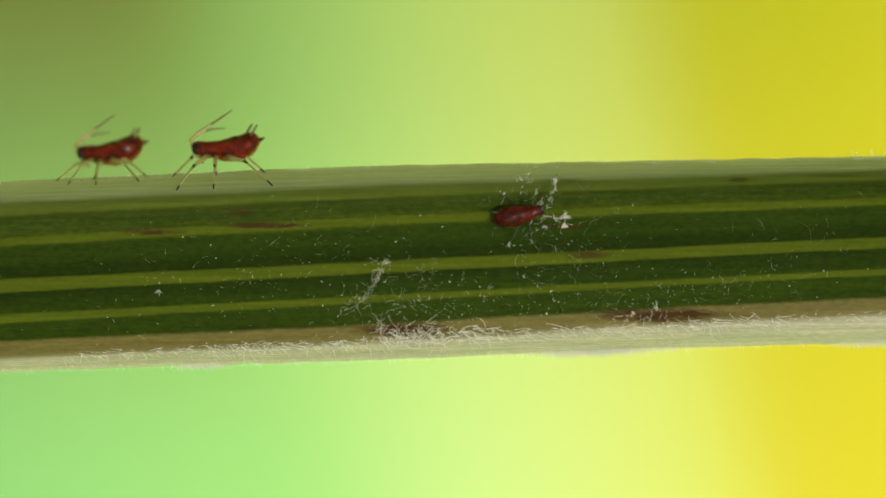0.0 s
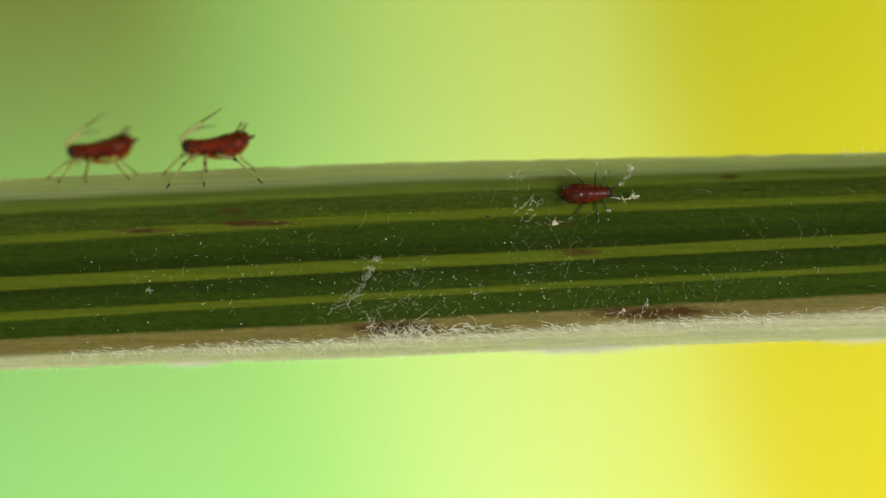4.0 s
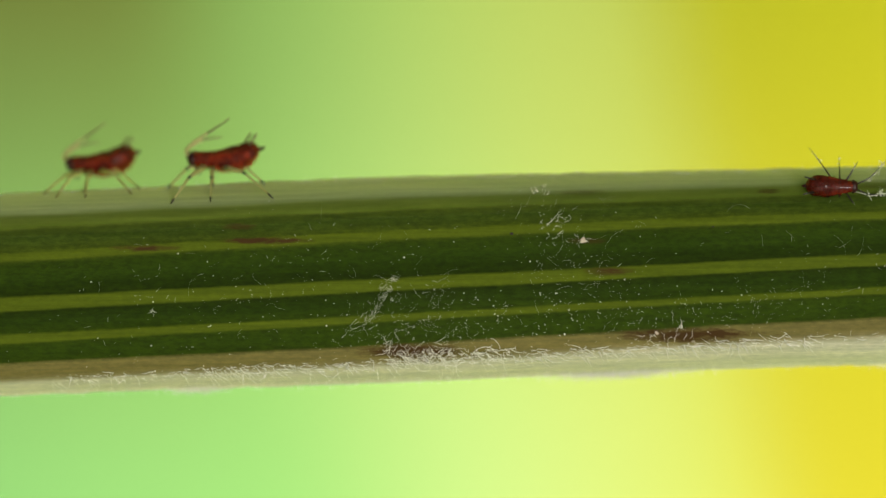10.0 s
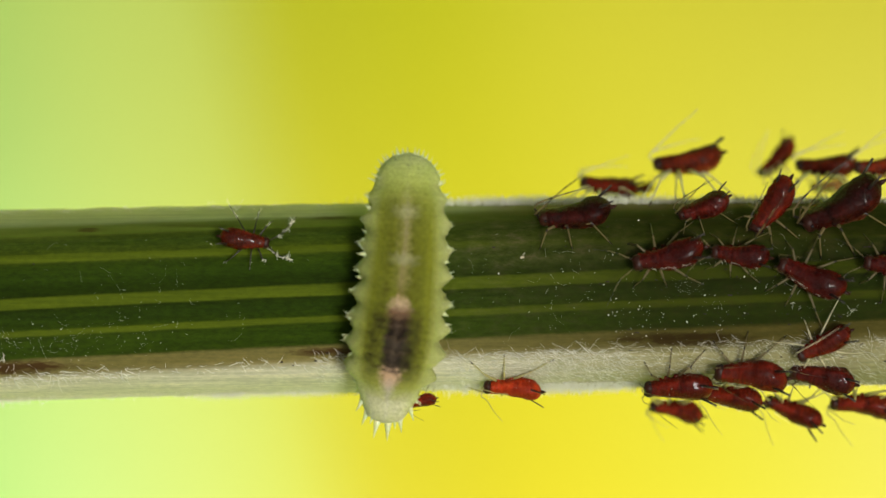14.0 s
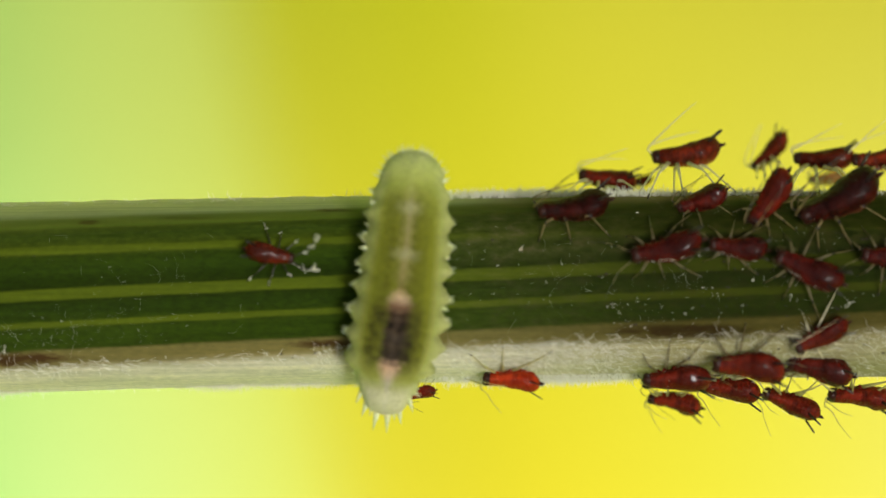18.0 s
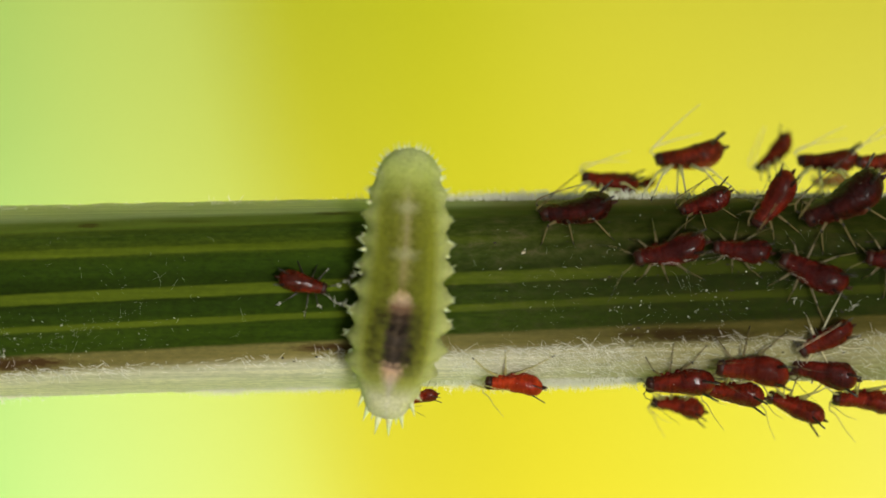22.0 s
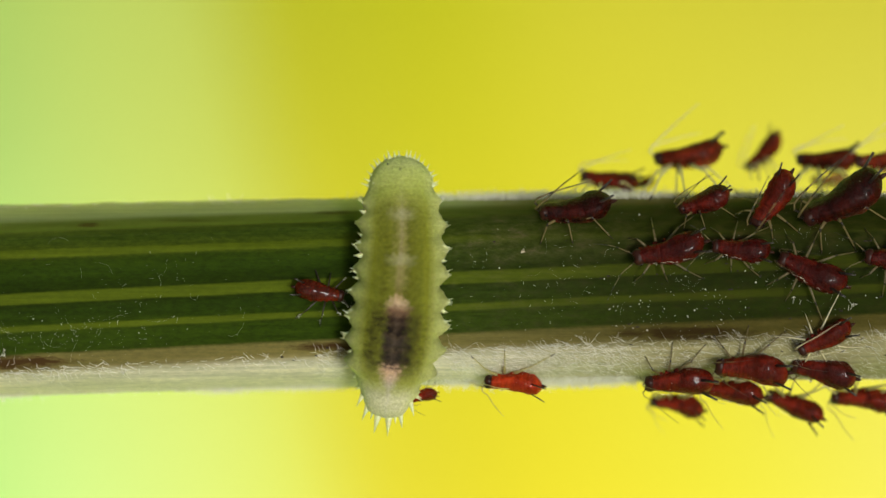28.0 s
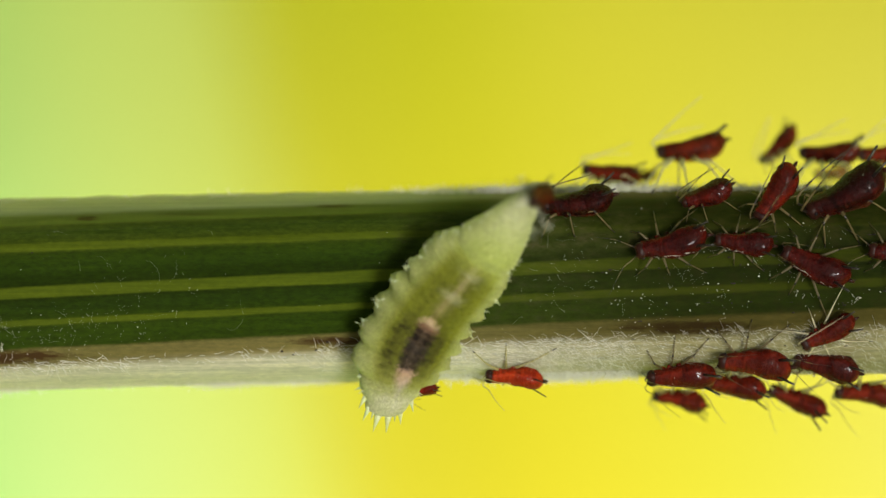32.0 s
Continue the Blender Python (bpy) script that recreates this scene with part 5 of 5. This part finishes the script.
# ---- movement ----
# how the larva lies: seconds, stretch of the head end, then grid points with depth from tail to head
REST = ((688, 694, -0.55), (692, 660, -0.75), (700, 610, -1.0), (710, 530, -1.1), (717, 450, -1.1), (719, 370, -1.0), (720, 306, -0.85))
LARVA_KEYS = [
    (0.0, 0.0, ((688, 694, -0.55), (692, 660, -0.75), (700, 610, -1.0), (710, 530, -1.1), (718, 450, -1.1), (722, 364, -1.0), (724, 286, -0.8))),
    (13.0, 0.0, ((688, 694, -0.55), (692, 660, -0.75), (700, 610, -1.0), (710, 530, -1.1), (718, 450, -1.1), (722, 364, -1.0), (724, 286, -0.8))),
    (16.5, 0.0, ((688, 694, -0.55), (692, 660, -0.75), (701, 610, -1.0), (712, 530, -1.1), (720, 450, -1.1), (726, 366, -1.0), (728, 291, -0.8))),
    (19.0, 0.0, ((688, 694, -0.55), (692, 660, -0.75), (701, 610, -1.0), (713, 530, -1.1), (723, 450, -1.1), (731, 370, -1.0), (736, 296, -0.8))),
    (21.0, 0.0, ((688, 694, -0.55), (692, 660, -0.75), (701, 610, -1.0), (712, 530, -1.1), (720, 450, -1.1), (726, 360, -1.0), (730, 281, -0.8))),
    (22.0, 0.0, ((688, 694, -0.55), (692, 660, -0.75), (700, 610, -1.0), (711, 530, -1.1), (718, 450, -1.1), (722, 362, -1.0), (725, 285, -0.85))),
    (23.0, 0.0, REST),
    (28.0, 0.0, ((688, 694, -0.55), (692, 660, -0.75), (699, 610, -1.0), (707, 530, -1.1), (712, 450, -1.1), (712, 370, -1.0), (710, 303, -0.85))),
    (30.0, 0.0, ((688, 694, -0.55), (692, 660, -0.75), (699, 610, -1.0), (707, 530, -1.1), (711, 450, -1.1), (710, 370, -1.0), (706, 303, -0.85))),
    (30.3, 0.0, ((688, 694, -0.55), (692, 660, -0.75), (699, 610, -1.0), (708, 530, -1.1), (713, 450, -1.1), (712, 370, -1.05), (706, 306, -1.0))),
    (30.4, 0.5, ((688, 694, -0.55), (693, 664, -0.75), (704, 614, -1.00), (720, 545, -1.10), (730, 478, -1.20), (712, 415, -1.40), (645, 382, -1.60), (570, 376, -1.60), (485, 386, -1.40))),
    (30.5, 1.0, ((688, 694, -0.55), (694, 665, -0.75), (708, 616, -1.00), (727, 545, -1.10), (738, 482, -1.20), (722, 430, -1.40), (660, 404, -1.60), (582, 410, -1.60), (508, 434, -1.40), (450, 460, -1.10))),
    (30.6, 1.0, ((688, 694, -0.55), (694, 665, -0.75), (708, 616, -1.00), (733, 546, -1.10), (746, 484, -1.20), (728, 430, -1.40), (670, 406, -1.60), (602, 420, -1.60), (560, 474, -1.40), (558, 552, -1.10))),
    (30.7, 1.0, ((688, 696, -0.55), (694, 667, -0.75), (712, 620, -1.00), (742, 550, -1.10), (758, 486, -1.20), (742, 434, -1.40), (690, 410, -1.60), (622, 414, -1.60), (572, 448, -1.40), (574, 512, -1.10))),
    (31.0, 1.0, ((688, 698, -0.55), (694, 669, -0.75), (712, 625, -1.00), (744, 556, -1.10), (765, 490, -1.20), (752, 434, -1.40), (700, 406, -1.60), (632, 410, -1.60), (580, 446, -1.40), (574, 512, -1.10))),
    (31.2, 1.0, ((688, 696, -0.55), (694, 670, -0.75), (714, 620, -1.00), (748, 548, -1.10), (775, 480, -1.32), (768, 420, -2.05), (715, 380, -2.77), (645, 370, -3.21), (592, 398, -3.50), (578, 446, -3.50))),
    (31.25, 1.0, ((688, 697, -0.55), (694, 671, -0.75), (715, 621, -1.00), (756, 548, -1.20), (795, 480, -1.90), (802, 415, -2.92), (760, 366, -3.79), (700, 348, -4.51), (645, 352, -4.95))),
    (31.3, 1.0, ((688, 698, -0.55), (694, 672, -0.75), (716, 622, -1.00), (764, 548, -1.20), (815, 478, -2.05), (832, 412, -3.21), (802, 358, -4.37), (762, 324, -5.09), (724, 292, -5.53))),
    (31.4, 1.0, ((688, 698, -0.55), (694, 672, -0.75), (716, 622, -1.00), (762, 545, -1.20), (815, 472, -2.05), (842, 405, -3.21), (815, 348, -4.37), (778, 312, -5.09), (752, 282, -5.53))),
    (31.5, 1.0, ((688, 700, -0.55), (694, 674, -0.75), (714, 624, -1.00), (758, 548, -1.20), (815, 476, -2.05), (850, 412, -3.21), (833, 360, -4.37), (804, 326, -5.09), (788, 298, -5.53))),
    (31.6, 1.0, ((688, 702, -0.55), (694, 676, -0.75), (714, 626, -1.00), (756, 552, -1.20), (817, 478, -2.05), (862, 415, -3.21), (866, 362, -4.37), (850, 324, -5.09), (838, 298, -5.53))),
    (31.7, 1.0, ((688, 702, -0.55), (694, 676, -0.75), (713, 626, -1.00), (755, 555, -1.20), (818, 482, -2.05), (866, 425, -3.06), (880, 370, -4.08), (873, 334, -4.80), (862, 308, -5.09))),
    (31.8, 1.0, ((688, 704, -0.55), (694, 678, -0.75), (712, 628, -1.00), (753, 558, -1.20), (815, 488, -1.90), (866, 435, -2.92), (896, 385, -3.79), (902, 350, -4.37), (900, 324, -4.66))),
    (32.0, 1.0, ((688, 704, -0.55), (694, 678, -0.75), (712, 630, -1.00), (752, 564, -1.20), (812, 496, -1.76), (868, 442, -2.48), (904, 400, -3.21), (928, 373, -3.64), (945, 352, -3.93))),
]


# how far the larva rolls its back to the colony's side: seconds, degrees
ROLL_T = (0.0, 30.2, 30.5, 30.7, 31.2, 31.3, 31.6, 32.0)
ROLL = (0, 0, 8, 26, 28, 22, 18, 20)


def segment_fractions(stretch):
    """Where each ring's middle lies along the body, 0 to 1."""
    rest = [0.02 + 0.885 * i / 20 if i <= 20 else 0.885 - 0.012 * (i - 20) for i in range(N_SEG)]
    full = [0.02 + 0.50 * i / 14 if i <= 14 else 0.52 + 0.10 * (i - 14) / 6 if i <= 20 else 0.62 + 0.36 * (i - 20) / 11 for i in range(N_SEG)]
    return [a + (b - a) * stretch for a, b in zip(rest, full)]


def larva_poses(pts, stretch, roll):
    ctrl = [Vector((gx(a), y, gz(b))) for a, b, y in pts]
    fine = curve_pts(ctrl, 160)
    out = []
    for f in segment_fractions(stretch):
        a, p, b = sample_arc(fine, [f - 0.02, f, f + 0.02])
        t = (b - a).normalized()
        back = Vector((-math.sin(radians(roll)), math.cos(radians(roll)), 0))
        back = (back - t * back.dot(t)).normalized()
        if t.y < -0.75:
            back = (back + Vector((0, 0, 0.4))).normalized()
            back = (back - t * back.dot(t)).normalized()
        side = back.cross(t)
        m = Matrix(((side.x, back.x, t.x, p.x), (side.y, back.y, t.y, p.y), (side.z, back.z, t.z, p.z), (0, 0, 0, 1)))
        out.append(to_m(m))
    return out


# the walking aphid: seconds, place on the leaf (x, z), heading in degrees
WALK = [(0.0, -16.37, -0.37, 12), (1.0, -15.87, -0.34, 10), (2.0, -15.49, -0.16, 6), (3.0, -14.8, -0.04, 3), (5.5, -13.13, 0.51, 2), (6.0, -12.68, 0.57, 1), (7.0, -11.51, 0.78, 4),
        (8.0, -10.54, 0.69, 5), (9.0, -9.17, 0.74, 0), (10.0, -8.34, 0.79, -1), (10.5, -8.09, 0.71, 0), (11.0, -7.81, 0.65, 0), (12.0, -6.80, 0.63, 0), (13.0, -6.01, 0.55, -2),
        (13.5, -5.73, 0.49, -4), (14.0, -5.58, 0.39, -8), (14.5, -5.45, 0.33, -8), (16.5, -5.22, 0.04, -8), (17.0, -5.16, 0.01, -10), (18.0, -4.86, -0.23, -12), (19.0, -4.37, -0.41, -8),
        (20.0, -4.04, -0.59, -9), (21.0, -3.97, -0.81, -8), (22.0, -3.96, -0.96, -14), (23.0, -3.91, -1.2, -19), (24.0, -3.81, -1.28, -20), (25.0, -3.65, -1.2, -18), (27.5, -3.47, -1.3, -14),
        (29.0, -3.5, -1.02, -5), (30.0, -3.26, -1.0, -3), (30.6, -3.24, -1.02, -3)]
# carried by the larva: seconds, grid point, depth, heading, pitch towards the lens
HELD = [(30.8, 614, 502, -0.75, -4, 0), (31.0, 634, 516, -0.8, -4, 0), (31.1, 626, 510, -1.1, -15, 0), (31.2, 596, 486, -3.35, -60, 10), (31.25, 626, 372, -4.95, -58, 20), (31.3, 706, 270, -5.96, -52, 30), (31.4, 738, 268, -6.11, -66, 40), (31.5, 782, 282, -6.11, -88, 42),
        (31.6, 834, 284, -6.11, -100, 45), (31.7, 859, 295, -5.82, -108, 50), (31.8, 901, 313, -5.38, -118, 58), (32.0, 952, 362, -4.51, -140, 66)]


def aphid_pose(x, y, z, heading, pitch=0.0):
    turn = Matrix.Rotation(radians(-heading), 4, "Y")           # heading in the leaf's plane
    stand = Matrix(((1, 0, 0, 0), (0, 0, -1, 0), (0, 1, 0, 0), (0, 0, 0, 1)))   # back towards the lens
    m = turn @ stand @ Matrix.Rotation(radians(-pitch), 4, "Y")
    m.translation = Vector((x, y, z)) * MM
    return TILT @ m


def walker_rows():
    rows = []
    for t, x, z, h in WALK:
        rows.append((t, aphid_pose(x, leaf_y(x, z) - 0.50, z, h)))
    for t, u, v, y, h, p in HELD:
        rows.append((t, aphid_pose(gx(u), y, gz(v), h, p)))
    return rows


def motions():
    # the larva's rings
    tables = [(t, larva_poses(pts, stretch, float(np.interp(t, ROLL_T, ROLL)))) for t, stretch, pts in LARVA_KEYS]
    for i, seg in enumerate(segments):
        walk(seg, [(t, poses[i]) for t, poses in tables])
    # the walking aphid, its legs and antennae
    walk(walker, walker_rows())
    n = 0
    for part_ob in walker.children:
        base = part_ob.matrix_basis.copy()
        kind = part_ob.name.split(".")[0]
        if kind == "leg":
            phase = math.pi * (n % 2) + (math.pi if n // 2 == 1 else 0)
            n += 1
            rows = []
            for k in range(0, 129):
                t = k * 0.25
                pace = 1.0 if t < 13.5 else (0.45 if t < 24 else 0.2)
                a = 11 * pace * math.sin(2 * math.pi * 1.1 * t + phase)
                b = 4 * pace * math.cos(2 * math.pi * 1.1 * t + phase)
                rows.append((t, base @ pose(0, 0, 0, b, 0, a)))
            walk(part_ob, rows)
        elif kind == "antenna":
            sgn = 1 if base.translation.y > 0 else -1
            rows = [(t * 0.5, base @ pose(0, 0, 0, 0, 4 * math.sin(t * 1.7 + sgn), 9 * math.sin(t * 1.1 + sgn * 0.8))) for t in range(65)]
            walk(part_ob, rows)
    # one of the colony shifts a little
    home = colony_mover.matrix_basis.copy()
    walk(colony_mover, [(t, TILT @ pose(dx * MM, 0, dz * MM) @ TILT.inverted() @ home) for t, dx, dz in
                        ((0, 0.1, 0), (17, 0.1, 0), (19, -0.2, -0.05), (23, 0, 0), (25.5, -0.2, 0), (28, -0.3, 0), (30, -0.3, 0), (31.5, 0.05, 0), (32, 0.05, 0))])


motions()
